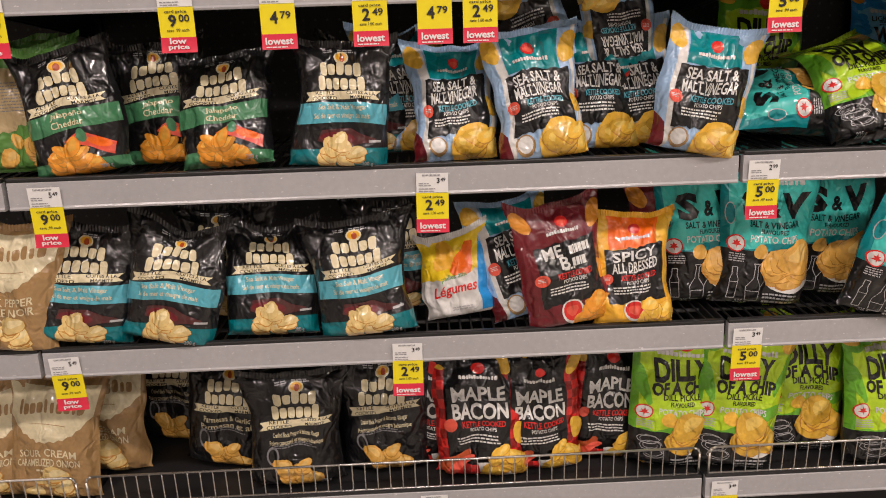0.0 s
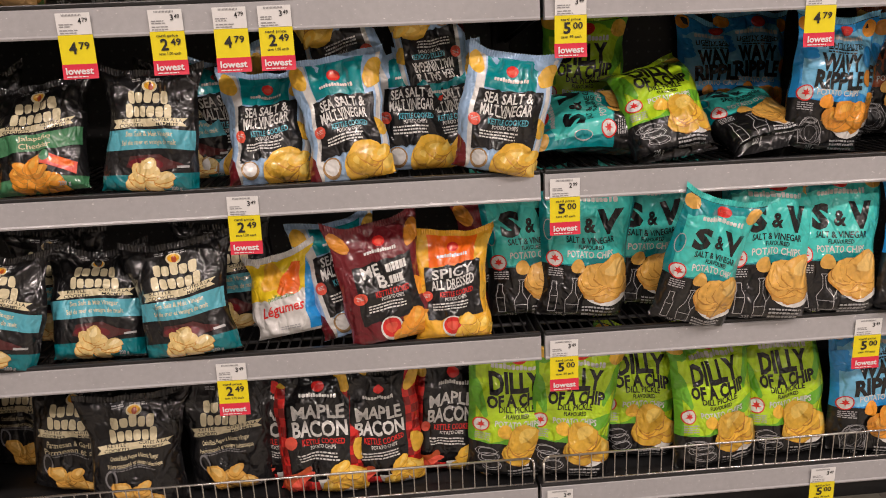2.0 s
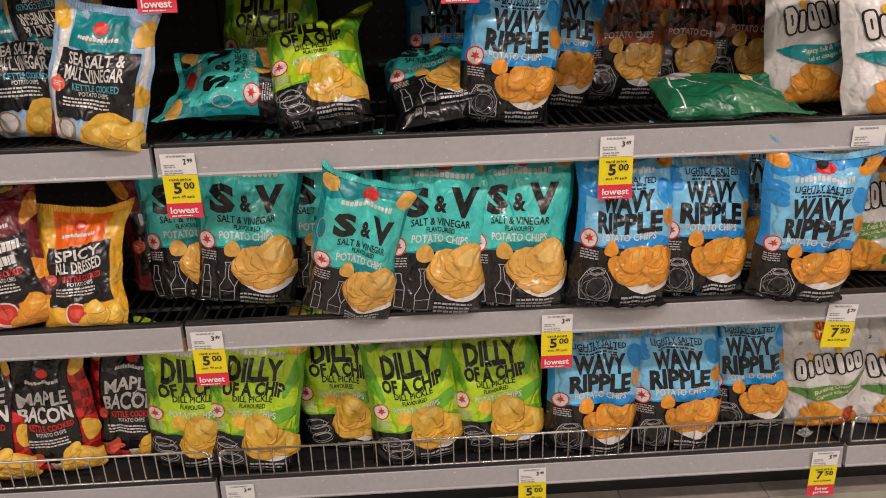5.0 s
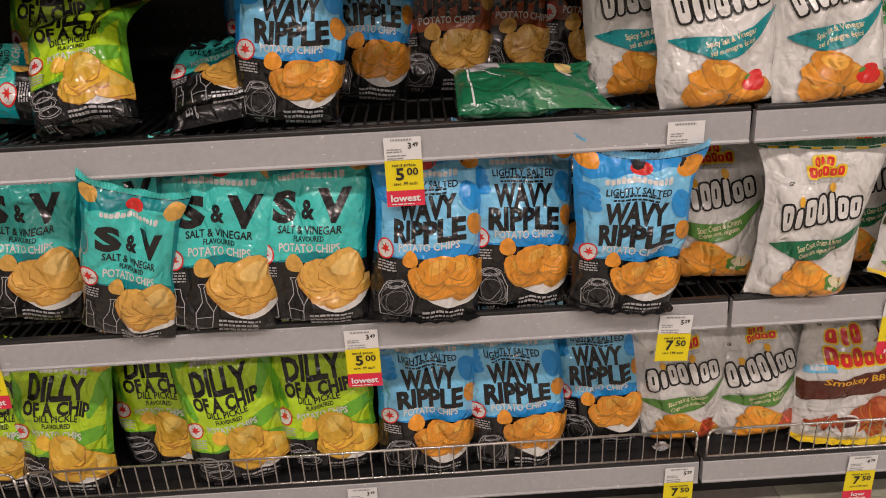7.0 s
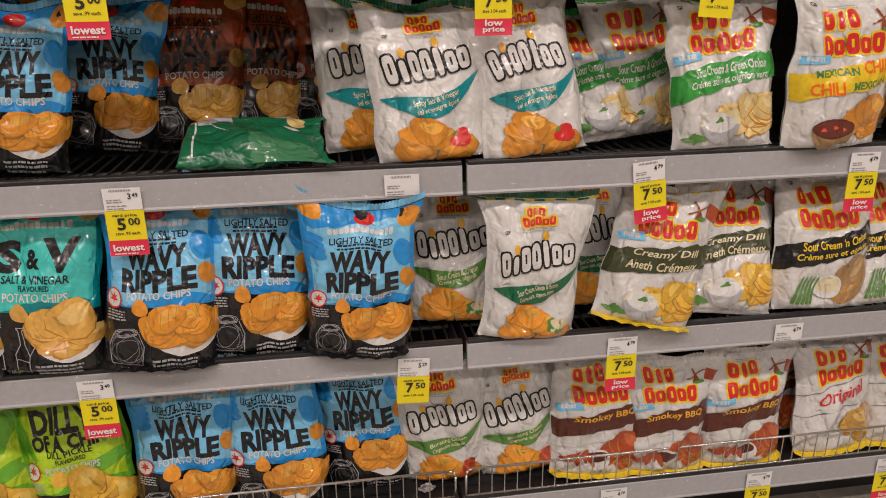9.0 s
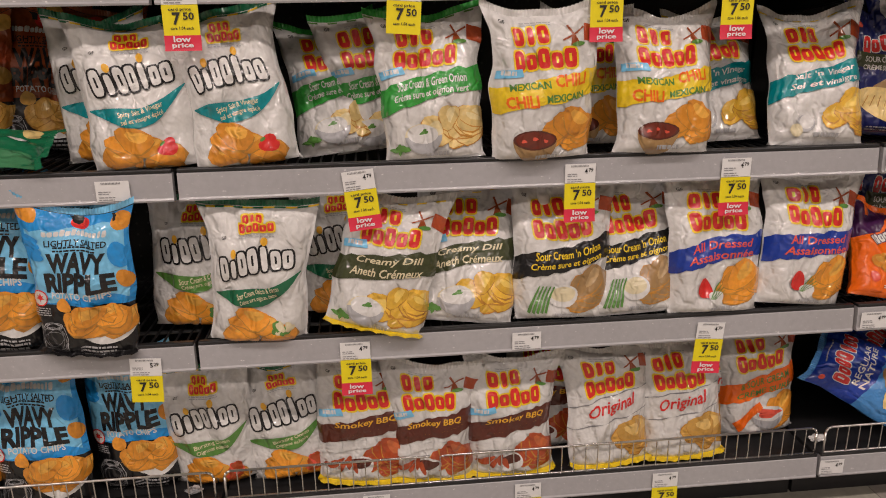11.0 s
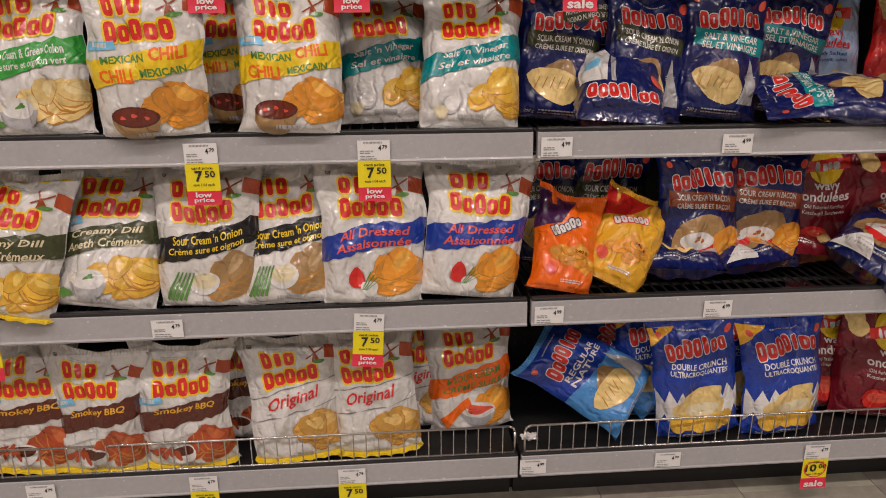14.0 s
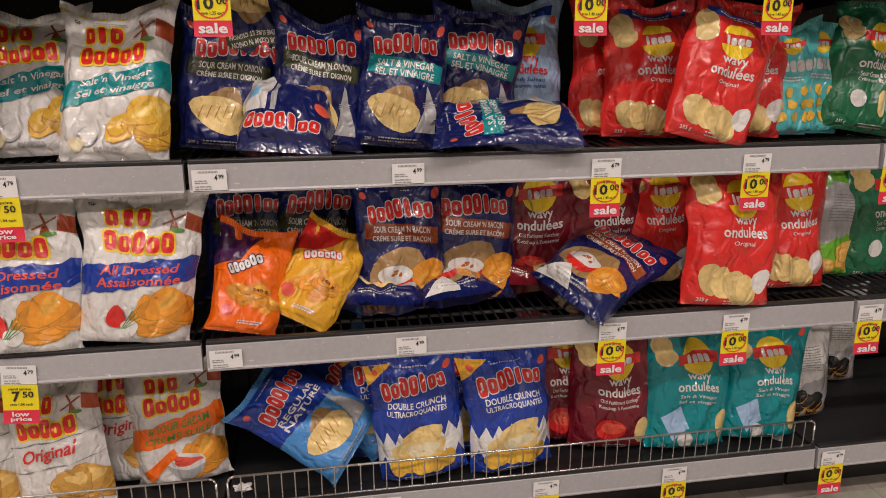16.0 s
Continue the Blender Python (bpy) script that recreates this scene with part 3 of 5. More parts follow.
def plaid_kettle():
    t = Art(0.176, 0.238, "black")
    for i in range(13):
        for j, (a0, a1) in enumerate(((-1.0, -0.86), (-0.86, -0.72), (0.66, 0.82), (0.82, 1.0))):
            if (i + j) % 2 == 0:
                t.band("red", i / 13, (i + 1) / 13, 0, 0, a0, a1)
            else:
                t.band("plaid", i / 13, (i + 1) / 13, 0, 0, a0, a1)
    for j in range(8):
        t.band("red" if j % 2 else "plaid", 0.0, 0.1, 0, 0, -0.72 + j * 0.17, -0.55 + j * 0.17)
    t.band("black", 0.2, 1.0, 0.0, 0.012, -0.66, 0.66)
    t.oval("red", 0.0, 0.88, 0.0125, 0.0125)
    t.mark("white", "uostotntonuId", 0.0, 0.795, 0.068, 0.008)
    t.oval("chip_gold", -0.85, 0.93, 0.014, 0.02, 0.3, 0.08)
    t.oval("chip_gold", 0.85, 0.92, 0.014, 0.022, -0.3, 0.08)
    t.oval("chip_gold", 0.86, 0.36, 0.012, 0.022, 0.1, 0.08)
    t.words("white", "MAPLE", 0.0, 0.66, 0.098, 0.026, 0.06, 0.03)
    t.words("white", "BACON", 0.02, 0.53, 0.104, 0.030, 0.05, 0.03)
    t.words("red", "KETTLE COOKED", 0.10, 0.43, 0.082, 0.012, 0.05, 0.02)
    t.words("white", "POTATO CHIPS", 0.08, 0.38, 0.052, 0.008, 0.05, 0.015)
    t.oval("coral", -0.6, 0.42, 0.012, 0.012)
    t.bars("white", 0.0, 0.32, 0.085, 3, 0.003, 0.0062, 0.04)
    t.oval("brick", -0.55, 0.12, 0.034, 0.014, 0.5, 0.12)
    t.oval("coral", -0.45, 0.10, 0.03, 0.008, 0.5, 0.12)
    t.bowl("white", 0.45, 0.12, 0.046)
    t.chips("chip_gold", 0.45, 0.125, 0.045, 10, 0.022, 0.7)
    return t.done()


def ridge_black(top, deep, chip, title, sub, style):
    """Bag with a bright upper part, a black lower part, heavy black title, chalk drawing and a bowl of chips."""
    def make():
        t = Art(0.19, 0.285, "black", top)
        t.band(deep, 0.38 if style != "dill" else 0.27, 1.0, 0.0, 0.0)
        t.band(top, 0.42 if style != "dill" else 0.31, 0.90, 0.03, 0.015, -0.86, 0.92, 0.02)
        if style == "dill":
            t.oval(top, 0.3, 0.85, 0.05, 0.03, 0.3, 0.2)
            t.oval(deep, 0.82, 0.72, 0.012, 0.045, -0.3, 0.2)
            t.oval(deep, -0.8, 0.62, 0.012, 0.04, 0.3, 0.2)
            t.oval(deep, 0.5, 0.42, 0.05, 0.012, 0.3, 0.2)
        t.oval(chip, -0.8, 0.95, 0.02, 0.014, 0.3, 0.06)
        t.oval(chip, 0.82, 0.93, 0.02, 0.016, -0.4, 0.06)
        t.oval("red", 0.05, 0.935, 0.017, 0.014)
        t.bars("coral", 0.05, 0.938, 0.018, 2, 0.0018, 0.004)
        t.mark("white", "uostotntonuId", 0.03, 0.86, 0.108, 0.013)
        if style == "sv":
            t.words("black", "S", -0.40, 0.685, 0.044, 0.052, 0, 0.06)
            t.words("black", "&", 0.04, 0.67, 0.022, 0.03, 0, 0.04)
            t.words("black", "V", 0.46, 0.69, 0.050, 0.052, 0, 0.06)
            t.words("black", "SALT & VINEGAR", 0.05, 0.562, 0.105, 0.013, 0, 0.02)
            t.words("black", "FLAVOURED", 0.06, 0.515, 0.05, 0.009, 0, 0.02)
            t.words("white", "POTATO CHIPS", 0.05, 0.463, 0.10, 0.014, 0, 0.02)
            t.oval("silver", -0.84, 0.62, 0.009, 0.022)
            t.oval(deep, -0.84, 0.62, 0.0075, 0.02)
        elif style == "dill":
            t.words("black", "DILLY", 0.0, 0.735, 0.110, 0.046, 0.03, 0.045)
            t.words("black", "OF A CHIP", 0.02, 0.605, 0.124, 0.028, 0.03, 0.045)
            t.words("black", "DILL PICKLE", 0.03, 0.538, 0.078, 0.013, 0.02, 0.02)
            t.words("black", "FLAVOURED", 0.04, 0.490, 0.05, 0.009, 0.02, 0.02)
            t.words("white", "POTATO CHIPS", 0.05, 0.435, 0.095, 0.013, 0.03, 0.02)
        else:
            t.words("black", "LIGHTLY SALTED", 0.05, 0.79, 0.105, 0.012, 0, 0.02)
            t.bars("black", 0.05, 0.757, 0.08, 2, 0.003, 0.006)
            t.words("black", "WAVY", 0.05, 0.665, 0.102, 0.038, 0.02, 0.05)
            t.words("black", "RIPPLE", 0.07, 0.535, 0.124, 0.038, 0.02, 0.05)
            t.words("white", "POTATO CHIPS", 0.08, 0.448, 0.104, 0.013, 0.02, 0.02)
            for q in range(4):
                t.oval("blue" if style == "wavy" else "brick", -0.78 + 0.02 * q, 0.80 - q * 0.035, 0.017, 0.008)
            t.oval("blue" if style == "wavy" else "brick", 0.80, 0.72, 0.017, 0.024, 0.3)
            t.oval(chip, 0.86, 0.56, 0.012, 0.018, 0.2)
        t.leaf_badge(-0.74, 0.42)
        t.bars("silver", -0.68, 0.345, 0.034, 4, 0.0022, 0.0045)
        t.oval(chip, -0.22, 0.375, 0.015, 0.015, 0.3, 0.06)
        if style == "sv":
            t.line("silver", [(-0.42, 0.04), (-0.16, 0.04), (-0.14, 0.13), (-0.24, 0.19), (-0.25, 0.27), (-0.20, 0.29), (-0.34, 0.29), (-0.31, 0.27), (-0.32, 0.19), (-0.44, 0.13), (-0.42, 0.04)], 0.0013)
            t.line("silver", [(-0.14, 0.13), (-0.04, 0.19), (-0.2, 0.24)], 0.0013)
            t.line("silver", [(-0.42, 0.10), (-0.15, 0.10)], 0.001)
            t.line("silver", [(-0.80, 0.05), (-0.64, 0.05), (-0.64, 0.18), (-0.68, 0.21), (-0.68, 0.26), (-0.78, 0.26), (-0.78, 0.21), (-0.81, 0.18), (-0.80, 0.05)], 0.0013)
            t.line("silver", [(-0.79, 0.16), (-0.65, 0.16)], 0.001)
        elif style == "dill":
            for q in range(3):
                t.scribble("silver", -0.58 + 0.06 * q, 0.21 - 0.05 * q, 0.026, 0.011, 2)
        else:
            t.scribble("silver", -0.52, 0.225, 0.020, 0.007, 3)
            t.scribble("grey", -0.52, 0.13, 0.028, 0.026, 4)
            t.line("silver", [(-0.72, 0.22), (-0.82, 0.15), (-0.78, 0.05), (-0.25, 0.04), (-0.20, 0.15), (-0.30, 0.22)], 0.0013)
        t.bowl("white", 0.44, 0.235, 0.050, 0.80)
        t.chips(chip, 0.44, 0.255, 0.052, 11, 0.030, 0.8, style in ("wavy", "bbq"))
        t.bars("silver", 0.35, 0.075, 0.075, 3, 0.003, 0.0062)
        t.words("silver", "235 g", -0.5, 0.03, 0.022, 0.009)
        return t.done()
    return make


def dutch_white(flavour):
    """White bag with a two-line red and yellow mark, a slanting flavour band and a picture of chips and dip."""
    band, lines, ink_a, dip, chip, side = flavour

    def make():
        t = Art(0.195, 0.262, "white", "grass" if band == "grass" else "white", "yellow")
        for q in range(12):
            if q % 2 == 0 and band in ("grass", "olive", "tealdeep"):
                t.band("yellow" if band != "grass" else "leaf", 0.985, 1.0, 0, 0, -1 + q / 6, -1 + (q + 1) / 6)
        t.words("black", "GF", -0.72, 0.945, 0.010, 0.006)
        t.bars("silver", -0.1, 0.945, 0.06, 2, 0.0016, 0.004)
        t.band("brick", 0.90, 1.0, -0.12, 0, 0.72, 1.0)
        t.mark("red", "OId", -0.24, 0.855, 0.068, 0.034, 0.06, "yellow", 0.003)
        t.mark("red", "Dutob", -0.02, 0.70, 0.116, 0.034, 0.06, "yellow", 0.0034)
        t.poly("burnt", (0.46, 0.79), (0.58, 0.79), (0.55, 0.855), (0.49, 0.855))
        for q in range(4):
            r = 0.5 + q * math.pi / 2
            t.line("burnt", [(0.52, 0.86), (0.52 + 0.21 * math.cos(r), 0.86 + 0.075 * math.sin(r))], 0.0032)
        t.oval("leaf", 0.6, 0.795, 0.012, 0.004)
        if band:
            if side:
                t.poly("lightblue", (-0.92, 0.56), (-0.42, 0.585), (-0.46, 0.64), (-0.92, 0.615))
                t.bars("white", -0.68, 0.59, 0.03, 1, 0.008, turn=0.05)
            t.band(band, 0.40 if dip != "none" else 0.34, 0.57, 0.075, 0.012, -0.98, 0.98, 0.004)
            if band == "yellow":
                t.words("leaf", "MEXICAN", -0.30, 0.520, 0.072, 0.013, 0.10, 0.035)
                t.words("orange", "CHILI", 0.45, 0.565, 0.058, 0.021, 0.10, 0.035)
                t.words("orange", "CHILI", -0.45, 0.415, 0.058, 0.021, 0.10, 0.035)
                t.words("leaf", "MEXICAIN", 0.36, 0.455, 0.074, 0.013, 0.10, 0.035)
            else:
                t.words(ink_a, lines[0], 0.05, 0.525, 0.13, 0.016, 0.12, 0.018, 0.2)
                t.words(ink_a, lines[1], 0.03, 0.445, 0.14, 0.016, 0.12, 0.018, 0.2)
        else:
            t.band("grey", 0.60, 0.605, 0.05, 0.004)
            t.words("red", "Original", 0.0, 0.51, 0.115, 0.032, 0.16, 0.015, 0.35)
            t.band("grey", 0.405, 0.41, 0.05, 0.004)
        if chip:
            t.chips(chip, 0.55, 0.22, 0.05, 13, 0.030, 0.75)
        if dip == "bowl":
            t.oval("cream", -0.22, 0.17, 0.036, 0.022)
            t.bowl("silver", -0.22, 0.17, 0.036, 0.85)
            t.oval("white", -0.22, 0.185, 0.031, 0.017)
            t.oval("leaf", -0.2, 0.2, 0.009, 0.004, 0.3, 0.3)
            for q in range(5):
                t.oval("leaf", -0.78 + 0.05 * q, 0.09 + 0.012 * (q % 2), 0.009, 0.004, 0.8 * q, 0.2)
        elif dip == "salsa":
            t.bowl("tan", -0.2, 0.16, 0.042, 0.95)
            t.oval("brown", -0.2, 0.17, 0.042, 0.018)
            t.oval("salsa", -0.2, 0.172, 0.037, 0.015)
            for q in range(7):
                t.oval("coral" if q % 3 == 0 else "salsa", -0.42 + 0.07 * q, 0.165 + 0.018 * (q % 2), 0.005, 0.003, q, 0.2)
        elif dip == "bbq":
            t.poly("white", (-0.98, 0.30), (0.3, 0.38), (0.2, 0.33), (-0.98, 0.24))
            t.oval("white", -0.1, 0.16, 0.03, 0.022)
            t.oval("brown", -0.1, 0.185, 0.024, 0.011)
            for q in range(5):
                t.oval("brick", -0.7 + 0.12 * q, 0.16 + 0.03 * (q % 2), 0.014, 0.006, 0.5 * q, 0.15)
        elif dip == "veg":
            t.oval("red", -0.3, 0.20, 0.017, 0.02, 0, 0.08)
            t.oval("white", -0.05, 0.13, 0.016, 0.014, 0, 0.08)
            for q in range(4):
                t.poly("leaf", (-0.2 + 0.02 * q, 0.12), (-0.18 + 0.02 * q, 0.12), (0.02 + 0.05 * q, 0.25 - 0.02 * q), (0.0 + 0.05 * q, 0.25 - 0.02 * q))
        elif dip == "onion":
            t.oval("white", -0.05, 0.20, 0.03, 0.024)
            t.oval("cream", -0.05, 0.215, 0.024, 0.016)
            for q in range(5):
                t.poly("leaf", (-0.75 + 0.08 * q, 0.08), (-0.70 + 0.08 * q, 0.07), (-0.5 + 0.07 * q, 0.28), (-0.53 + 0.07 * q, 0.28))
        elif dip == "garlic":
            t.oval("silver", -0.35, 0.14, 0.02, 0.018)
            t.oval("white", -0.33, 0.15, 0.016, 0.015)
            t.oval("cream", -0.55, 0.09, 0.013, 0.012)
        elif dip == "wing":
            t.bowl("silver", 0.15, 0.22, 0.04, 0.9)
            t.oval("white", 0.15, 0.225, 0.04, 0.018)
            t.oval("coral", 0.15, 0.23, 0.03, 0.010, 0, 0.2)
            t.poly("orange", (-0.75, 0.16), (-0.1, 0.34), (0.0, 0.28), (-0.62, 0.08))
        t.bars("silver", 0.05, 0.045, 0.05, 1, 0.006)
        return t.done()
    return make


def ridged_white(sash, chip, low, lines):
    """White ridged-chip bag with a black-edged white mark, a curved sash and chips along the bottom."""
    def make():
        t = Art(0.195, 0.262, "white", "forest", "leaf" if sash == "leaf" else "white")
        for q in range(12):
            t.band("yellow" if q % 2 else "forest", 0.985, 1.0, 0, 0, -1 + q / 6, -1 + (q + 1) / 6)
        t.mark("red", "OId", 0.0, 0.915, 0.034, 0.016, 0.03, "yellow", 0.003)
        t.mark("red", "Dutob", 0.06, 0.855, 0.06, 0.017, 0.03, "yellow", 0.003)
        t.words("black", "GF", -0.6, 0.80, 0.010, 0.006)
        t.bars("silver", 0.1, 0.80, 0.07, 2, 0.0016, 0.004)
        t.mark("white", "DiddIos", 0.0, 0.62, 0.142, 0.046, 0.13, "black", 0.0034)
        t.oval("amber", -0.4, 0.69, 0.006, 0.008)
        t.oval("amber", 0.2, 0.75, 0.006, 0.008)
        n = 14
        up = [(-0.86 + 1.74 * i / n, 0.475 + 0.075 * (-0.86 + 1.74 * i / n) - 0.055 * math.sin(math.pi * i / n) + 0.02 * math.sin(2 * math.pi * i / n)) for i in range(n + 1)]
        dn = [(x, y - 0.008 - 0.125 * math.sin(math.pi * i / n) ** 0.8) for i, (x, y) in enumerate(up)]
        t.faces(sash, dn + up, [(i, i + 1, n + 2 + i, n + 1 + i) for i in range(n)])
        t.words("cream", lines[0], 0.06, 0.395, 0.08, 0.012, 0.16, 0.014)
        if lines[1]:
            t.words("cream", lines[1], 0.06, 0.345, 0.072, 0.011, 0.16, 0.014)
        else:
            t.words("cream", "sel et vinaigre épicé", 0.08, 0.345, 0.074, 0.011, 0.16, 0.014)
        t.chips(chip, -0.02, 0.12, 0.05, 8, 0.032, 0.55)
        if low == "pepper":
            t.oval("red", 0.5, 0.13, 0.018, 0.015, 0.3, 0.15)
            t.oval("leaf", 0.4, 0.16, 0.006, 0.003, 0.5)
        elif low == "onion":
            for q in range(6):
                t.oval("brick" if q % 2 else "coral", 0.45 + 0.05 * (q % 3), 0.10 + 0.03 * (q // 2), 0.015, 0.010, 0.4 * q, 0.2)
        else:
            for q in range(6):
                t.oval("cream" if q % 2 else "leaf", 0.38 + 0.08 * (q % 4), 0.11 + 0.03 * (q // 3), 0.010, 0.008, 0.4 * q, 0.2)
        return t.done()
    return make


def blue_ridge(base, band, lines, picture, light=False):
    """Blue ridged-chip bag with a slanted red mark, a flavour strip and a big chip."""
    def make():
        t = Art(0.183, 0.245, base)
        if base == "azure":
            t.band("royal", 0.50, 1.0, -0.06, 0.01)
        t.mark("red", "DuttIos", 0.0, 0.80, 0.135, 0.036, 0.08, "white", 0.0017, 0.006)
        t.oval("coral", 0.8, 0.9, 0.009, 0.009)
        if band:
            t.band(band, 0.55, 0.68, -0.03, 0.004, -0.82, 0.86)
        t.words("white", lines[0], 0.02, 0.64, 0.118, 0.0125, -0.03, 0.02)
        t.words("white", lines[1], 0.02, 0.575, 0.122, 0.0125, -0.03, 0.02)
        if picture == "dip":
            t.oval("tan", -0.1, 0.30, 0.06, 0.05, 0.2, 0.08)
            t.oval("chip_orange", 0.5, 0.25, 0.03, 0.045, -0.5, 0.12)
            t.chips("chip_orange", 0.5, 0.22, 0.035, 9, 0.018, 0.5)
            t.oval("red", -0.2, 0.25, 0.034, 0.026)
            t.oval("white", -0.2, 0.30, 0.036, 0.017)
            t.chips("brick", -0.2, 0.31, 0.012, 5, 0.004)
            t.poly("white", (-0.9, 0.02), (-0.3, 0.16), (0.0, 0.02))
        elif picture == "double":
            n = 14
            pts = [(-0.98 + 1.96 * i / n, 0.44 - (0.10 if i % 2 else 0.0)) for i in range(n + 1)]
            bot = [(p[0], 0.24 if i % 2 else 0.14) for i, p in enumerate(pts)]
            t.faces("white", bot + pts, [(i, i + 1, n + 2 + i, n + 1 + i) for i in range(n)])
            t.poly("amber", (-1, 0.98), (-0.4, 0.98), (-1, 0.82))
            t.oval("chip_pale", 0.05, 0.36, 0.046, 0.022, 0.25, 0.07)
            t.oval("chip_pale", -0.05, 0.27, 0.058, 0.026, 0.05, 0.06)
            t.oval("cream", 0.05, 0.27, 0.035, 0.013, 0.1, 0.06)
            for q in range(6):
                t.oval("chip_gold", -0.55 + 0.22 * q, 0.15 + 0.012 * (q % 2), 0.019, 0.017, 0.1, 0.05)
        else:
            t.oval("tan", -0.1, 0.36, 0.036, 0.030, 0.3, 0.08)
            t.oval("chip_pale", -0.15, 0.27, 0.055, 0.034, -0.3, 0.06)
            t.poly("silver", (0.3, 0.12), (0.8, 0.12), (0.78, 0.3), (0.62, 0.46), (0.55, 0.5), (0.5, 0.3))
        t.bars("silver", 0.0, 0.06, 0.09, 2, 0.0022, 0.005)
        t.words("silver", "200 g", -0.68, 0.05, 0.02, 0.007)
        t.bars("silver", 0.0, 0.94, 0.07, 1, 0.0025)
        t.oval("coral", -0.78, 0.92, 0.006, 0.006)
        if picture == "chip":
            for q in range(5):
                t.poly("crust", (-0.62 + 0.16 * q, 0.24), (-0.60 + 0.16 * q, 0.24), (-0.50 + 0.16 * q, 0.34), (-0.52 + 0.16 * q, 0.34))
            t.bars("silver", 0.62, 0.36, 0.03, 3, 0.0018, 0.004)
        return t.done()
    return make


def sun_bag(base, line, sub, low, ribbon=True):
    """Bag with a yellow sun and red ribbon mark, two words in white and chips below."""
    def make():
        t = Art(0.188, 0.272, base)
        if ribbon:
            t.band("royal", 0.90, 0.96, 0.02, 0, -0.75, 0.75, 0.01)
            t.bars("white", 0.0, 0.935, 0.09, 2, 0.003, 0.006)
        t.oval("chip_pale", -0.72, 0.82, 0.022, 0.024, 0.3, 0.06)
        t.oval("chip_pale", -0.66, 0.75, 0.022, 0.02, -0.3, 0.06)
        t.oval("yellow", 0.05, 0.73, 0.036, 0.036)
        t.band("red", 0.69, 0.77, 0.03, 0, -0.42, 0.55, 0.006)
        t.mark("white", "Ioos", 0.06, 0.732, 0.055, 0.019, 0.12)
        dark = "red" if base in ("powder",) else "white"
        t.words(dark, "wavy", 0.08, 0.575, 0.052, 0.017, 0.03, 0.02)
        t.words(dark, "ondulées", 0.06, 0.51, 0.092, 0.020, 0.03, 0.02)
        t.words(dark if base != "powder" else "royal", line, 0.06, 0.43, 0.08 if len(line) > 9 else 0.045, 0.010, 0.02, 0.008)
        if sub:
            t.words(dark if base != "powder" else "royal", sub, 0.06, 0.385, 0.085, 0.010, 0.02, 0.008)
        t.bars(dark, 0.1, 0.05, 0.06, 2, 0.002, 0.005)
        t.oval("coral", 0.8, 0.88, 0.008, 0.008)
        t.words(dark, "235 g", -0.66, 0.05, 0.022, 0.008)
        if low == "original":
            for q in range(4):
                t.oval("chip_pale", -0.55 + 0.26 * q, 0.19 - 0.02 * q, 0.022, 0.030, 0.3, 0.05)
            t.oval("white", 0.55, 0.20, 0.018, 0.024, -0.2, 0.08)
        elif low == "tomato":
            t.oval("red", -0.1, 0.19, 0.034, 0.026)
            t.oval("coral", -0.05, 0.205, 0.026, 0.014)
            t.oval("chip_pale", 0.65, 0.18, 0.016, 0.03)
        elif low == "onion":
            t.oval("white", -0.35, 0.24, 0.018, 0.018)
            t.oval("chip_pale", 0.25, 0.22, 0.016, 0.028)
        else:
            t.poly("powder", (-0.75, 0.28), (-0.35, 0.36), (-0.1, 0.18), (-0.5, 0.1))
            t.oval("white", -0.2, 0.10, 0.017, 0.015)
            t.oval("chip_pale", 0.72, 0.22, 0.016, 0.034)
        return t.done()
    return make


def puffs():
    t = Art(0.135, 0.225, "mint")
    t.oval("yellow", 0.1, 0.86, 0.022, 0.022)
    t.band("red", 0.83, 0.89, 0.02, 0, -0.3, 0.5)
    t.mark("white", "Ioos", 0.1, 0.86, 0.036, 0.012, 0.05)
    t.mark("white", "DODDOD", 0.0, 0.66, 0.10, 0.024, 0.0)
    t.bars("white", 0.0, 0.55, 0.06, 2, 0.003, 0.006)
    for q in range(9):
        t.oval("chip_gold", -0.5 + 0.5 * (q % 3) + 0.1 * (q // 3), 0.42 - 0.12 * (q // 3), 0.010, 0.012, 0.4 * q, 0.1)
    return t.done()


def vickie(base, low, lines):
    """Kraft-coloured kettle bag with a scalloped cream panel."""
    def make():
        t = Art(0.185, 0.235, base)
        n = 20
        top = [(-0.9 + 1.8 * i / n, 0.96) for i in range(n + 1)]
        bot = [(p[0], 0.50 + 0.14 * (p[0] ** 2) * 2 + (0.018 if i % 2 else 0)) for i, p in enumerate(top)]
        t.faces("cream", bot + top, [(i, i + 1, n + 2 + i, n + 1 + i) for i in range(n)])
        t.mark("tan", "InssIiobio", 0.0, 0.80, 0.135, 0.026, 0.05)
        t.band("tan", 0.655, 0.66, 0, 0, -0.4, 0.4)
        t.words("cream", lines[0], 0.0, 0.42, 0.12, 0.015, 0.02, 0.012)
        t.words("cream", lines[1], 0.0, 0.34, 0.13, 0.015, 0.02, 0.012)
        t.bars("cream", 0.1, 0.26, 0.06, 1, 0.004)
        t.chips("chip_pale", 0.2, 0.13, 0.055, 9, 0.022, 0.7)
        return t.done()
    return make


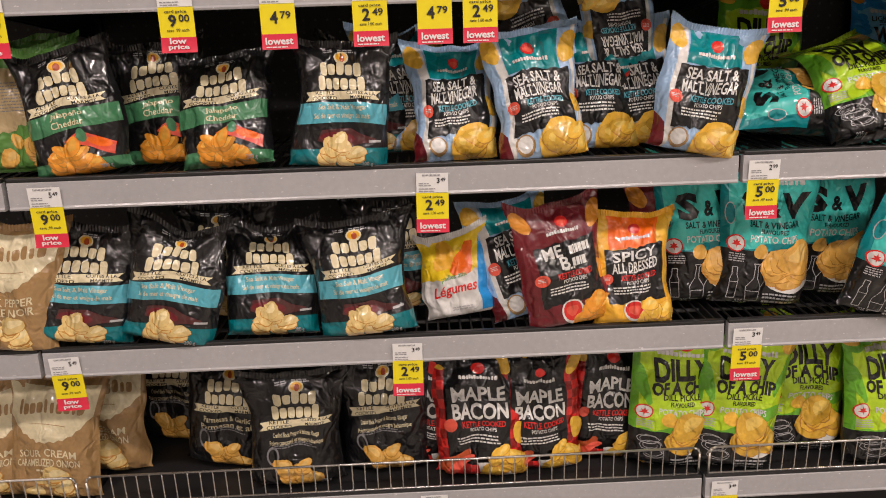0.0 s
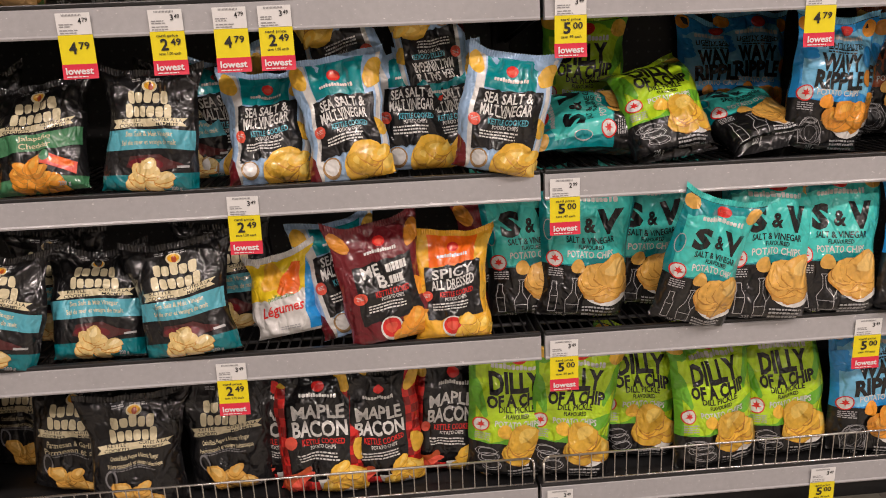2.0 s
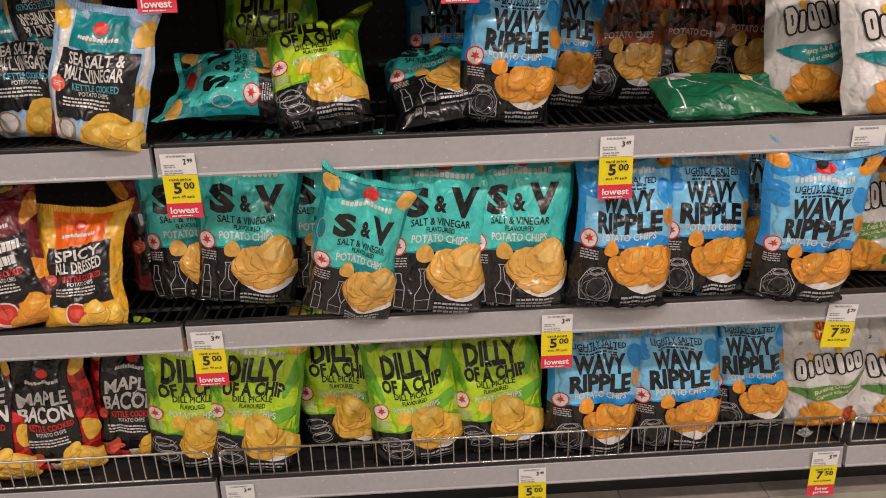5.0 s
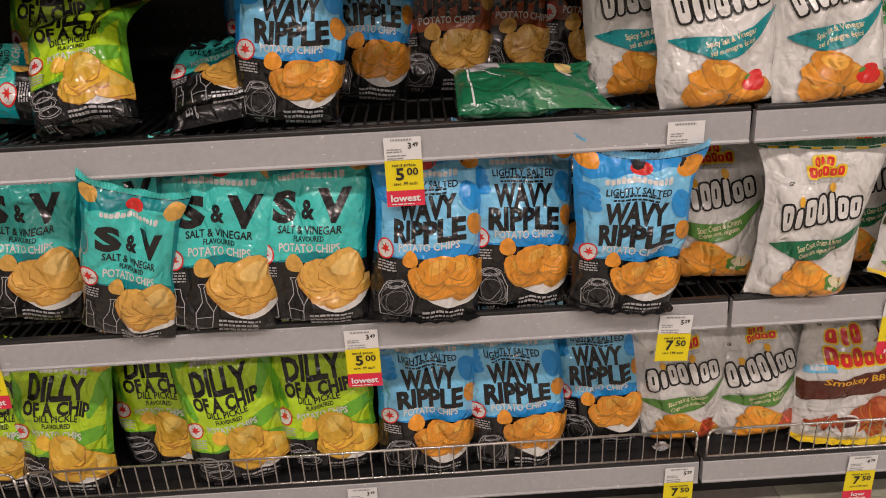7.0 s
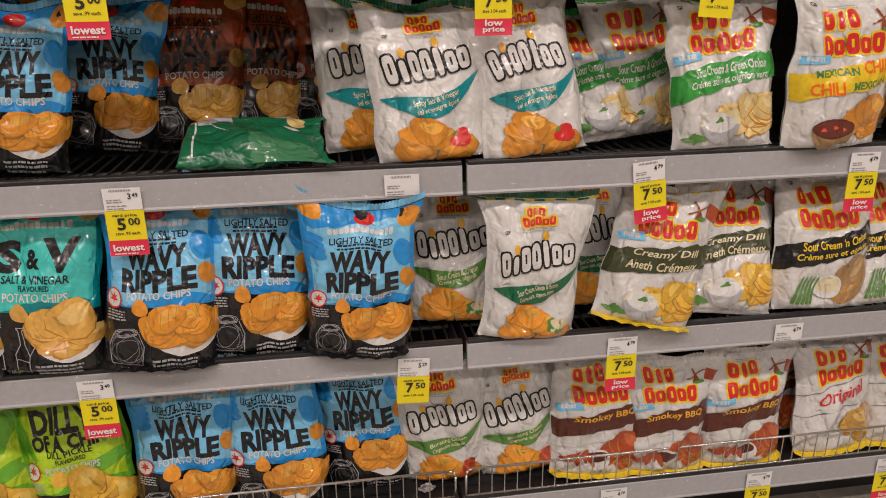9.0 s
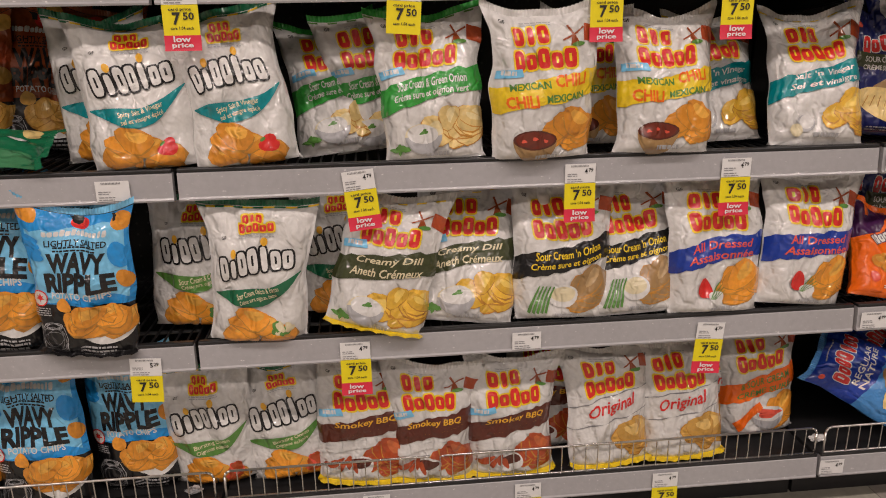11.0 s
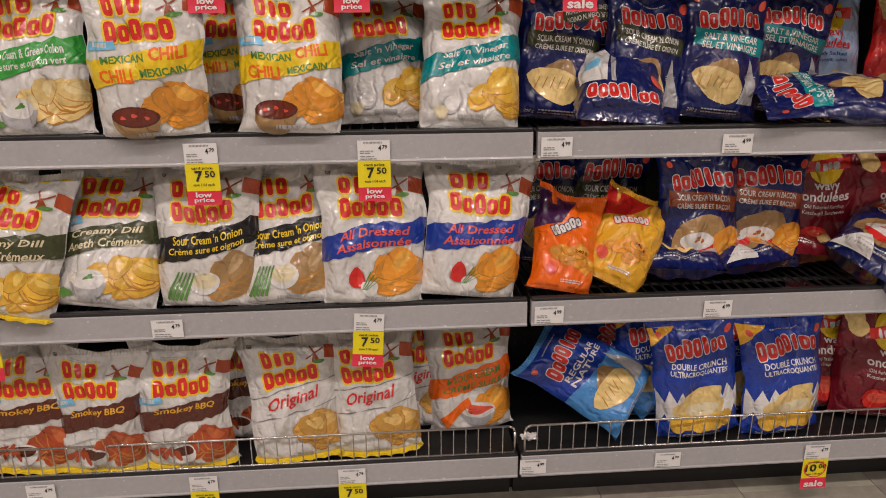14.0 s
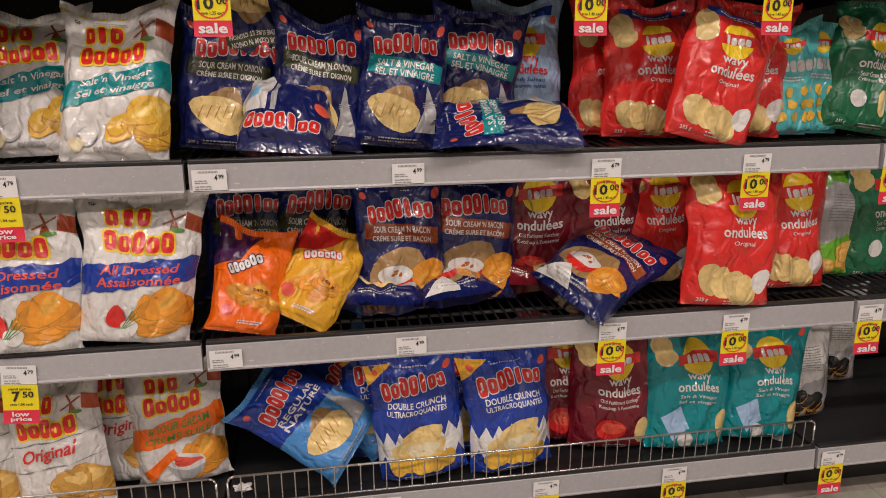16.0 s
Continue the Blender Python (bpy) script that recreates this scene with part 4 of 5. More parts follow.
def straws():
    t = Art(0.15, 0.165, "white")
    t.band("yellow", 0.55, 1.0, 0.04, 0.03)
    t.oval("amber", -0.2, 0.78, 0.03, 0.03, 0.5, 0.2)
    t.oval("orange", 0.3, 0.7, 0.02, 0.035, -0.5, 0.2)
    t.poly("blue", (0.75, 0.9), (1, 0.9), (1, 0.05), (0.6, 0.05))
    t.words("red", "Légumes", 0.0, 0.36, 0.095, 0.03, 0.08, 0.02, 0.25)
    t.words("leaf", "pailles aux", 0.0, 0.53, 0.055, 0.014, 0.06, 0.01)
    t.bars("silver", 0.1, 0.12, 0.05, 2)
    return t.done()


def cheese(base, spot):
    def make():
        t = Art(0.14, 0.20, base)
        t.poly(spot, (-1, 1), (0.3, 1), (-0.2, 0.7), (-1, 0.6))
        t.mark("white", "Oboots", -0.1, 0.66, 0.07, 0.02, 0.5, spot, 0.002)
        t.chips("chip_orange", 0.1, 0.35, 0.05, 12, 0.018, 0.7)
        t.oval("coral", -0.5, 0.2, 0.012, 0.012)
        t.words("brown", "240 g", 0.4, 0.42, 0.026, 0.008)
        t.bars("white", 0.2, 0.1, 0.05, 2)
        return t.done()
    return make


def plain_bag(base, spots, light):
    def make():
        t = Art(0.185, 0.24, base)
        t.band(light, 0.35, 0.85, 0.1, 0.02, -0.7, 0.8)
        t.bars("grey", 0.0, 0.7, 0.09, 10, 0.002, 0.006)
        t.chips(spots, 0.1, 0.15, 0.05, 8, 0.02, 0.8)
        return t.done()
    return make


def kind(code, make, label):
    KINDS[code] = (make() if callable(make) else make, label)


kind("dcj", kettle_black("j", "green", "chip_orange", ("Jalapeño", "Cheddar")), "black kettle chip bag with green jalapeño cheddar band")
kind("dcs", kettle_black("s", "sky", "chip_pale", ("Sea Salt & Malt Vinegar", "Sel de mer et vinaigre de malt")), "black kettle chip bag with blue sea salt and vinegar band")
kind("dcp", kettle_black("p", None, "chip", ("Cracked Black Pepper & Balsamic Vinegar", "Poivre concassé et vinaigre balsamique")), "black kettle chip bag, black pepper and balsamic flavour")
kind("dcu", kettle_black("u", None, "chip", ("Parmesan & Garlic", "Parmesan et ail")), "dark kettle chip bag, parmesan and garlic flavour")
kind("wks", kettle_split("tealdeep", "powder", "black", ("SEA SALT &", "MALT VINEGAR"), "chip_gold", "sky"), "teal and black sea salt malt vinegar kettle chip bag")
kind("wkm", kettle_split("maroon", "maroon", "black", ("ME", "B"), "chip_orange", "red"), "maroon barbecue kettle chip bag with black panel")
kind("wka", kettle_split("orange", "amber", "black", ("SPICY", "ALL DRESSED"), "chip_gold", "amber"), "orange spicy all dressed kettle chip bag with black panel")
kind("wmb", plaid_kettle, "black and red plaid maple bacon kettle chip bag")
kind("sv", ridge_black("aqua", "tealdeep", "chip", "", "", "sv"), "turquoise and black salt and vinegar potato chip bag")
kind("dp", ridge_black("lime", "limedeep", "chip_gold", "", "", "dill"), "lime green and black dill pickle potato chip bag")
kind("wv", ridge_black("lightblue", "blue", "chip_orange", "", "", "wavy"), "light blue and black lightly salted wavy chip bag")
kind("wb", ridge_black("burnt", "burnt", "chip", "", "", "bbq"), "rust orange and black wavy ripple chip bag in shade")
kind("rdt", ridged_white("tealdeep", "chip_orange", "pepper", ("Spicy Salt & Vinegar", "")), "white ridged chip bag with curved teal sash")
kind("rdo", ridged_white("leaf", "chip_orange", "cream", ("Sour Cream & Onion", "Crème sure, oignon")), "white ridged chip bag with curved green sash")
kind("rdg", ridged_white("forest", "chip_orange", "cream", ("Sour Cream, Onion & Bacon", "Crème sure, oignon, bacon")), "white ridged chip bag with curved dark green sash")
kind("rdb", ridged_white("leaf", "chip_orange", "onion", ("Bursting Onion", "Oignons éclatés")), "white ridged chip bag with leaf green onion sash")
kind("odg", dutch_white(("grass", ("Sour Cream & Green Onion", "Crème sure et oignon vert"), "white", "bowl", "chip_pale", True)), "white chip bag with bright green sour cream band")
kind("odc", dutch_white(("yellow", (), "leaf", "salsa", "chip_orange", True)), "white chip bag with yellow Mexican chili band")
kind("ods", dutch_white(("tealdeep", ("Salt 'n Vinegar", "Sel et vinaigre"), "white", "garlic", "chip_gold", False)), "white chip bag with teal salt and vinegar band")
kind("odd", dutch_white(("olive", ("Creamy Dill", "Aneth Crémeux"), "cream", "bowl", "chip_gold", True)), "white chip bag with dark olive creamy dill band")
kind("odo", dutch_white(("black", ("Sour Cream 'n Onion", "Crème sure et oignon"), "yellow", "onion", "tan", False)), "white chip bag with black sour cream onion band")
kind("oda", dutch_white(("royal", ("All Dressed", "Assaisonnée"), "coral", "veg", "chip_orange", False)), "white chip bag with blue all dressed band")
kind("odb", dutch_white(("brown", ("Smokey BBQ", "BBQ Fumé"), "amber", "bbq", "brick", True)), "white chip bag with dark brown smokey barbecue band")
kind("odr", dutch_white((None, (), "red", "none", "chip", False)), "white original chip bag with red script lettering")
kind("odq", dutch_white(("orange", ("& SOUR CREAM", "CRÈME SURE"), "leaf", "wing", "chip_orange", False)), "white chip bag with orange sour cream flavour band")
kind("ruo", blue_ridge("navy", "olive", ("SOUR CREAM 'N ONION", "CRÈME SURE ET OIGNON"), "chip"), "navy ridged chip bag with olive sour cream strip")
kind("rus", blue_ridge("navy", "tealdeep", ("SALT & VINEGAR", "SEL ET VINAIGRE"), "chip"), "navy ridged chip bag with teal salt vinegar strip")
kind("rub", blue_ridge("navy", "burnt", ("SOUR CREAM 'N BACON", "CRÈME SURE ET BACON"), "dip"), "navy ridged chip bag with brown sour cream bacon strip")
kind("rud", blue_ridge("royal", None, ("DOUBLE CRUNCH", "ULTRACROQUANTES"), "double"), "royal blue and white double crunch chip bag")
def navy_inside_out():
    t = Art(0.19, 0.20, "navy")
    t.poly("white", (-0.95, 0.35), (-0.35, 0.30), (-0.2, 0.8), (-0.9, 0.75))
    t.poly("lightblue", (-0.8, 0.5), (-0.5, 0.48), (-0.48, 0.58), (-0.78, 0.6))
    t.poly("silver", (-0.24, 0.3), (-0.12, 0.3), (-0.05, 0.98), (-0.16, 0.98))
    t.mark("red", "DuttIos", 0.0, 0.17, 0.15, 0.036, -0.05, "white", 0.0017, -0.004)
    t.mark("red", "Duttos", 0.48, 0.72, 0.07, 0.022, 0.1, "white", 0.002)
    t.oval("coral", 0.78, 0.4, 0.013, 0.015)
    return t.done()


def green_back():
    t = Art(0.17, 0.235, "forest")
    t.band("white", 0.1, 0.115, 0.02, 0, -0.9, 0.9)
    t.band("green", 0.5, 0.95, 0.05, 0.01, 0.3, 1.0)
    t.band("white", 0.3, 0.31, 0.35, 0, -0.7, 0.2)
    t.poly("silver", (-0.9, 0.1), (-0.3, 0.12), (-0.35, 0.38), (-0.85, 0.35))
    t.oval("chip_pale", -0.7, 0.85, 0.018, 0.02)
    t.oval("white", -0.2, 0.8, 0.014, 0.02)
    return t.done()


kind("gfl", green_back, "green chip bag lying flat on the shelf edge")
kind("run", navy_inside_out, "crumpled navy ridged chip bag fallen at the shelf edge")
kind("rul", blue_ridge("azure", None, ("REGULAR", "NATURE"), "chip"), "light blue lightly salted ridged chip bag, slumped over")
kind("lar", sun_bag("red", "Original", "", "original"), "red original wavy chip bag with yellow sun mark")
kind("lak", sun_bag("wine", "Old Fashioned Ketchup", "Ketchup à l'ancienne", "tomato", False), "wine red ketchup wavy chip bag")
kind("lat", sun_bag("tealdeep", "Salt & Vinegar", "Sel et vinaigre", "vinegar", False), "teal salt and vinegar wavy chip bag")
kind("lag", sun_bag("forest", "Sour Cream & Onion", "Crème sure et oignon", "onion", False), "dark green sour cream and onion wavy chip bag")
kind("lab", sun_bag("powder", "Lightly Salted", "Légèrement salées", "onion"), "pale blue lightly salted wavy chip bag")
kind("lao", plain_bag("limedeep", "chip", "silver"), "green chip bag turned to show its back panel")
kind("lap", plain_bag("silver", "black", "white"), "white chip bag with black spots")
kind("pop", puffs, "mint blue puffed potato snack bag with golden pieces")
kind("mvs", vickie("tan", "chip", ("SOUR CREAM", "CARAMELIZED ONION")), "kraft brown kettle chip bag with cream scalloped panel")
kind("mvp", vickie("tan", "chip", ("BLACK PEPPER", "POIVRE NOIR")), "brown black pepper kettle chip bag with cream panel")
kind("gk", plain_bag("leaf", "chip", "kraft"), "crumpled green kettle chip bag")
kind("veg", straws, "white and yellow vegetable straws bag")
kind("chp", cheese("orange", "purple"), "orange and purple cheese snack bag, crumpled")
kind("chy", cheese("amber", "red"), "yellow and red cheese snack bag, leaning over")


# ---- the place: floor, walls, ceiling ----
X0, X1, Y0, Y1 = -4.5, 7.0, -6.0, 0.5
FLOOR = 0.05


def slab(name, x0, x1, y0, y1, z0, z1, material, label):
    ob = part(name, box_bm(x0, x1, y0, y1, z0, z1), material, None)
    return tagged(ob, label, name.split("_")[0], "", "structure")


slab("ceiling", X0, X1, Y0, Y1 + 0.1, CEIL, CEIL + 0.1, CEIL_PAINT, "plain pale painted store ceiling")
slab("wall_south", X0, X1, Y0 - 0.1, Y0, FLOOR, CEIL, WALL_PAINT, "plain painted wall closing the aisle")
slab("wall_north", X0, X1, Y1 + 0.1, Y1 + 0.2, FLOOR, CEIL, WALL_PAINT, "plain painted wall behind the shelving")
slab("wall_west", X0 - 0.1, X0, Y0, Y1 + 0.1, FLOOR, CEIL, WALL_PAINT, "plain painted wall at the aisle's end")
slab("wall_east", X1, X1 + 0.1, Y0, Y1 + 0.1, FLOOR, CEIL, WALL_PAINT, "plain painted wall at the aisle's end")
floor_ob = slab("floor", X0, X1, Y0, Y1 + 0.1, FLOOR - 0.1, FLOOR - 0.003, FLOOR_VINYL, "speckled vinyl tile floor of the aisle")
for lx, ly in LAMPS:
    lamp = tagged(new("ceiling_light"), "long white fluorescent ceiling light", "ceiling light", "ceiling lights over the aisle")
    lamp.location = (lx, ly, CEIL)
    part("housing", box_bm(-0.65, 0.65, -0.11, 0.11, -0.06, -0.001, 0.01), CEIL_PAINT, lamp)

# ---- shelving: sections 1.22 m wide ----
SEC = 1.22
LEVELS = (("U", 1.155, 0.0), ("A", 0.850, 0.0), ("B", 0.545, 0.0), ("C", 0.195, 0.04))
BACK = 0.44


def channel_bm(w):
    """A price channel: a slanting face with a lip above and below."""
    prof = [(0.014, 0.0), (0.003, 0.0), (0.0015, -0.0015), (-0.0015, -0.040), (-0.0035, -0.043), (-0.0025, -0.046), (0.014, -0.046)]
    bm = bmesh.new()
    l = [bm.verts.new((-w / 2, y, z)) for y, z in prof]
    r = [bm.verts.new((w / 2, y, z)) for y, z in prof]
    for i in range(len(prof)):
        j = (i + 1) % len(prof)
        bm.faces.new((l[i], r[i], r[j], l[j]))
    bm.faces.new(l[::-1]), bm.faces.new(r)
    return bm


SHARED = {}


def gondola_shelf(x, z, y, base):
    root = tagged(new("gondola_shelf"), "black %s shelf with grey plastic price channel" % ("steel base" if base else "wire"), "shelf", "gondola shelves")
    root.location = (x, y, z)
    w = SEC - 0.008
    part("price_channel", channel_bm(w), GREY_PLASTIC, root, "scuffed grey plastic price channel")
    part("front_strip", box_bm(-w / 2, w / 2, 0.001, 0.013, 0.0005, 0.0075, 0.002), BLACK_TRIM, root, "glossy black edge strip")
    if base:
        part("deck", box_bm(-w / 2, w / 2, 0.016, BACK - y - 0.004, -0.025, -0.003, 0.002), BLACK_STEEL, root)
        part("kick_plate", box_bm(-w / 2, w / 2, 0.085, 0.10, FLOOR - z + 0.001, -0.026), BLACK_STEEL, root)
    else:
        n = 58
        if "wire" not in SHARED:
            vs, fs = rods_mesh([((0, 0.014, -0.006), (0, BACK - y - 0.006, -0.006))], 0.0021, 5)
            SHARED["wire"] = mesh_ob("deck_wire", vs, fs, BLACK_STEEL, root).data
            bpy.data.objects.remove(bpy.data.objects["deck_wire"])
        for i in range(n):
            ob = new("deck_wire", SHARED["wire"])
            ob.parent, ob.location = root, (-w / 2 + 0.02 + (w - 0.04) * i / (n - 1), 0, 0)
        for yy in (0.10, 0.25, 0.40):
            vs, fs = rods_mesh([((-w / 2 + 0.01, yy, -0.012), (w / 2 - 0.01, yy, -0.012))], 0.004, 8)
            mesh_ob("cross_rod", vs, fs, BLACK_STEEL, root)
        for sx in (-1, 1):
            bm = bmesh.new()
            q = sx * (w / 2 - 0.004)
            vv = [bm.verts.new((q + e, yy, zz)) for e in (-0.0015, 0.0015) for yy, zz in ((0.016, -0.004), (BACK - y - 0.004, -0.004), (BACK - y - 0.004, -0.085), (0.05, -0.04), (0.016, -0.03))]
            bm.faces.new(vv[:5][::-1]), bm.faces.new(vv[5:])
            for i in range(5):
                j = (i + 1) % 5
                bm.faces.new((vv[i], vv[j], vv[5 + j], vv[5 + i]))
            part("bracket", bm, BLACK_STEEL, root)
    return root


def wire_fence(x):
    """A low wire front rail on the base shelf."""
    root = tagged(new("wire_fence"), "low zinc wire fence along the base shelf front", "shelf fence", "wire fences")
    root.location = (x, 0.047, 0.1955)
    w, h = SEC / 2 - 0.010, 0.066
    r = 0.012
    loop = [(-w, 0, 0.006), (-w, 0, h - r), (-w + r * 0.3, 0, h - r * 0.3), (-w + r, 0, h), (w - r, 0, h), (w - r * 0.3, 0, h - r * 0.3), (w, 0, h - r), (w, 0, 0.006)]
    vs, fs = rods_mesh([(loop[i], loop[i + 1]) for i in range(7)] , 0.0024, 8)
    mesh_ob("frame_wire", vs, fs, CHROME, root, smooth=True)
    vs, fs = rods_mesh([((-w, 0, 0.007), (w, 0, 0.007))], 0.0022, 8)
    mesh_ob("bottom_wire", vs, fs, CHROME, root, smooth=True)
    n = 48
    vs, fs = rods_mesh([((0, -0.002, 0.0), (0, -0.002, h))], 0.0013, 6)
    first = mesh_ob("upright_wire", vs, fs, CHROME, root)
    first.location.x = -w + 2 * w / (n + 1)
    for i in range(2, n + 1):
        ob = new("upright_wire", first.data)
        ob.parent, ob.location = root, (-w + 2 * w * i / (n + 1), 0, 0)
    return root


SECTIONS = range(-2, 5)
for k in SECTIONS:
    cx = (k + 0.5) * SEC
    for name, z, y in LEVELS:
        gondola_shelf(cx, z, y, name == "C")
    if k < 3:
        wire_fence(cx)
for k in range(-2, 6):
    up = tagged(new("shelf_upright"), "black slotted steel shelving upright", "shelf upright", "shelving uprights")
    up.location = (k * SEC, BACK + 0.03, FLOOR)
    part("post", box_bm(-0.02, 0.02, -0.026, 0.026, 0, 2.05, 0.003), BLACK_STEEL, up)
    part("foot", box_bm(-0.018, 0.018, -0.33, -0.03, 0.0, 0.115, 0.003), BLACK_STEEL, up)
for k in SECTIONS:
    bm = bmesh.new()
    add_box(bm, -SEC / 2 + 0.022, SEC / 2 - 0.022, 0.0, 0.012, 0, 1.9)
    pan = part("back_panel", bm, BLACK_STEEL, None)
    pan.location = ((k + 0.5) * SEC, BACK + 0.012, 0.17)
    tagged(pan, "black perforated steel back panel of the shelving", "back panel", "back panels")
    vs, fs = [], []
    for i in range(46):
        for j in range(56):
            px, pz = -SEC / 2 + 0.035 + i * 0.0256, 0.05 + j * 0.0256
            q = len(vs)
            vs += [(px + 0.003 * math.cos(t * math.pi / 3), -0.0012, pz + 0.003 * math.sin(t * math.pi / 3)) for t in range(6)]
            fs.append(tuple(range(q, q + 6)))
    holes = mesh_ob("perforation", vs, fs, GREY_DOT, pan)
    tagged(holes, "", "", "", "stuff")


# ---- price tags on the channels ----
def flat_words(name, words, wide, high, x, z, material, parent, bold=0.02, shear=0.0):
    p, fs, _ = lettering(words, bold, shear)
    vs = [(x + q[0] * wide, -0.0009, z + q[1] * high) for q in p]
    return mesh_ob(name, vs, fs, material, parent)


def dashes(name, rows, wide, x, z, material, parent, high=0.0014, gap=0.0034, seed=1):
    r, vs, fs = random.Random(seed), [], []
    for i in range(rows):
        q, end = x, x + wide * r.uniform(0.75, 1)
        while q < end:
            e = min(end, q + r.uniform(0.003, 0.009))
            k = len(vs)
            vs += [(q, -0.0009, z - i * gap), (e, -0.0009, z - i * gap), (e, -0.0009, z - i * gap + high), (q, -0.0009, z - i * gap + high)]
            fs.append((k, k + 1, k + 2, k + 3))
            q = e + 0.0012
    return mesh_ob(name, vs, fs, material, parent)


def card(name, x0, x1, z0, z1, material, parent, curl=0.0):
    """A thin card with a slight curl towards its lower edge."""
    n, vs, fs = 6, [], []
    for i in range(n + 1):
        z = z1 + (z0 - z1) * i / n
        y = -curl * (i / n) ** 2
        vs += [(x0, y, z), (x1, y, z), (x1, y + 0.0005, z), (x0, y + 0.0005, z)]
    for i in range(n):
        for j in range(4):
            a, b = 4 * i + j, 4 * i + (j + 1) % 4
            fs.append((a, b, b + 4, a + 4))
    fs += [(3, 2, 1, 0), (4 * n, 4 * n + 1, 4 * n + 2, 4 * n + 3)]
    return mesh_ob(name, vs, fs, material, parent)


W_TAG = 0.053


def price_tag(x, z, y=0.0, shelf_price="", deal="", cents="00", foot="", tilt=0.0, note=True):
    """x: the left edge; z: the top of the white label. foot: low, lowest or sale."""
    words = {"low": "red low price foot", "lowest": "red lowest price foot", "sale": "red sale foot", "": "no foot"}[foot]
    root = tagged(new("price_tag"), ("white label over yellow promotion card with " + words) if deal else "small white shelf price label in channel", "price tag", "price tags")
    root.matrix_world = pose(x, y - 0.0045, z) @ pose(0, 0, 0, 0, tilt, 0)
    label = card("white_label", 0, W_TAG, -0.033, 0, PAPER, root)
    dashes("small_print", 2, 0.022, 0.004, -0.018, PRINT_GREY, root, seed=int(x * 100) % 97)
    dashes("small_print", 2, 0.030, 0.004, -0.027, PRINT_GREY, root, 0.0014, 0.004, seed=int(x * 70) % 91)
    vs, fs = [], []
    for i in range(14):
        k = len(vs)
        q = 0.010 + i * 0.0022
        vs += [(q, -0.0009, -0.005), (q + 0.0012, -0.0009, -0.005), (q + 0.0012, -0.0009, -0.002), (q, -0.0009, -0.002)]
        fs.append((k, k + 1, k + 2, k + 3))
    tagged(mesh_ob("bar_code", vs, fs, PRINT_GREY, root), "", "", "", "stuff")
    if shelf_price:
        flat_words("price_text", shelf_price[:-2], 0.0048, 0.0090, 0.0365, -0.0125, PRINT_BLACK, root)
        flat_words("price_text", shelf_price[-2:], 0.0080, 0.0065, 0.0445, -0.0110, PRINT_BLACK, root)
    if not deal:
        return root
    low = -0.078 if foot else -0.083
    yc = card("yellow_card", -0.0005, W_TAG + 0.0005, low, -0.0335, YELLOW_CARD, root, 0.001)
    yc.location.y = -0.0008
    if note:
        flat_words("card_text", "card price", 0.034, 0.0055, 0.0265, -0.0405, PRINT_BLACK, root).location.y = -0.0014
    n = len(deal)
    flat_words("price_text", deal, 0.0122 * n, 0.0185, 0.0235 - 0.003 * n, -0.0535, PRINT_BLACK, root, 0.03).location.y = -0.0014
    flat_words("price_text", cents, 0.0165, 0.0112, 0.0350 + 0.0035 * n, -0.0500, PRINT_BLACK, root).location.y = -0.0014
    saving = {"9": "save .99 each", "2": "save 1.00 each", "5": "save .49 each" if shelf_price == "299" else "save .99 each", "7": "save 1.04 each", "10": "save 1.25 each" if shelf_price == "499" else "save 1.40 each"}.get(deal, "")
    if saving:
        flat_words("saving_text", saving, 0.034, 0.0048, 0.0275, -0.0675, PRINT_BLACK, root, 0.01).location.y = -0.0014
    if foot == "sale":
        vs, fs = [], []
        for i in range(28):
            t = 2 * math.pi * i / 28
            for r in (1.0, 0.90):
                vs.append((0.0265 + 0.0235 * r * math.cos(t), -0.0024, -0.0565 + 0.0195 * r * math.sin(t)))
        fs = [(2 * i, (2 * i + 2) % 56, (2 * i + 3) % 56, 2 * i + 1) for i in range(28)]
        mesh_ob("red_ring", vs, fs, PRINT_RED, root)
    if foot:
        rc = card("red_foot", -0.001, W_TAG + 0.001, -0.101, low, RED_CARD, root, 0.003)
        rc.location.y = -0.0018
        if foot == "low":
            ws = [flat_words("foot_text", "low", 0.026, 0.0090, 0.0265, -0.0835, PRINT_WHITE, root, 0.03), flat_words("foot_text", "price", 0.032, 0.0090, 0.0265, -0.0935, PRINT_WHITE, root, 0.03)]
        elif foot == "lowest":
            ws = [flat_words("foot_text", "lowest", 0.043, 0.0110, 0.0265, -0.0885, PRINT_WHITE, root, 0.03), dashes("foot_text", 1, 0.042, 0.0055, -0.0985, PRINT_WHITE, root, 0.0018)]
        else:
            ws = [flat_words("foot_text", "sale", 0.042, 0.0150, 0.0265, -0.0890, PRINT_WHITE, root, 0.03)]
        for o in ws:
            o.location.y = -0.0046
    return root


ZU, ZA, ZB, ZC = 1.148, 0.842, 0.537, 0.190
# top shelf
price_tag(-1.216, ZU, 0, "549", "9", "00", "low")
price_tag(-0.930, ZU, 0, "549", "9", "00", "low")
price_tag(-0.775, ZU, 0, "479", "4", "79", "lowest", note=False)
price_tag(-0.633, ZU, 0, "349", "2", "49", "lowest")
price_tag(-0.533, ZU, 0, "479", "4", "79", "lowest", note=False)
price_tag(-0.462, ZU, 0, "349", "2", "49", "lowest")
price_tag(0.020, ZU, 0, "349", "5", "00", "lowest")
price_tag(0.450, ZU, 0, "479", "4", "79", "lowest", note=False)
price_tag(0.686, ZU, 0, "349", "5", "00", "lowest")
price_tag(1.234, ZU - 0.006, 0, "479", "7", "50", "low")
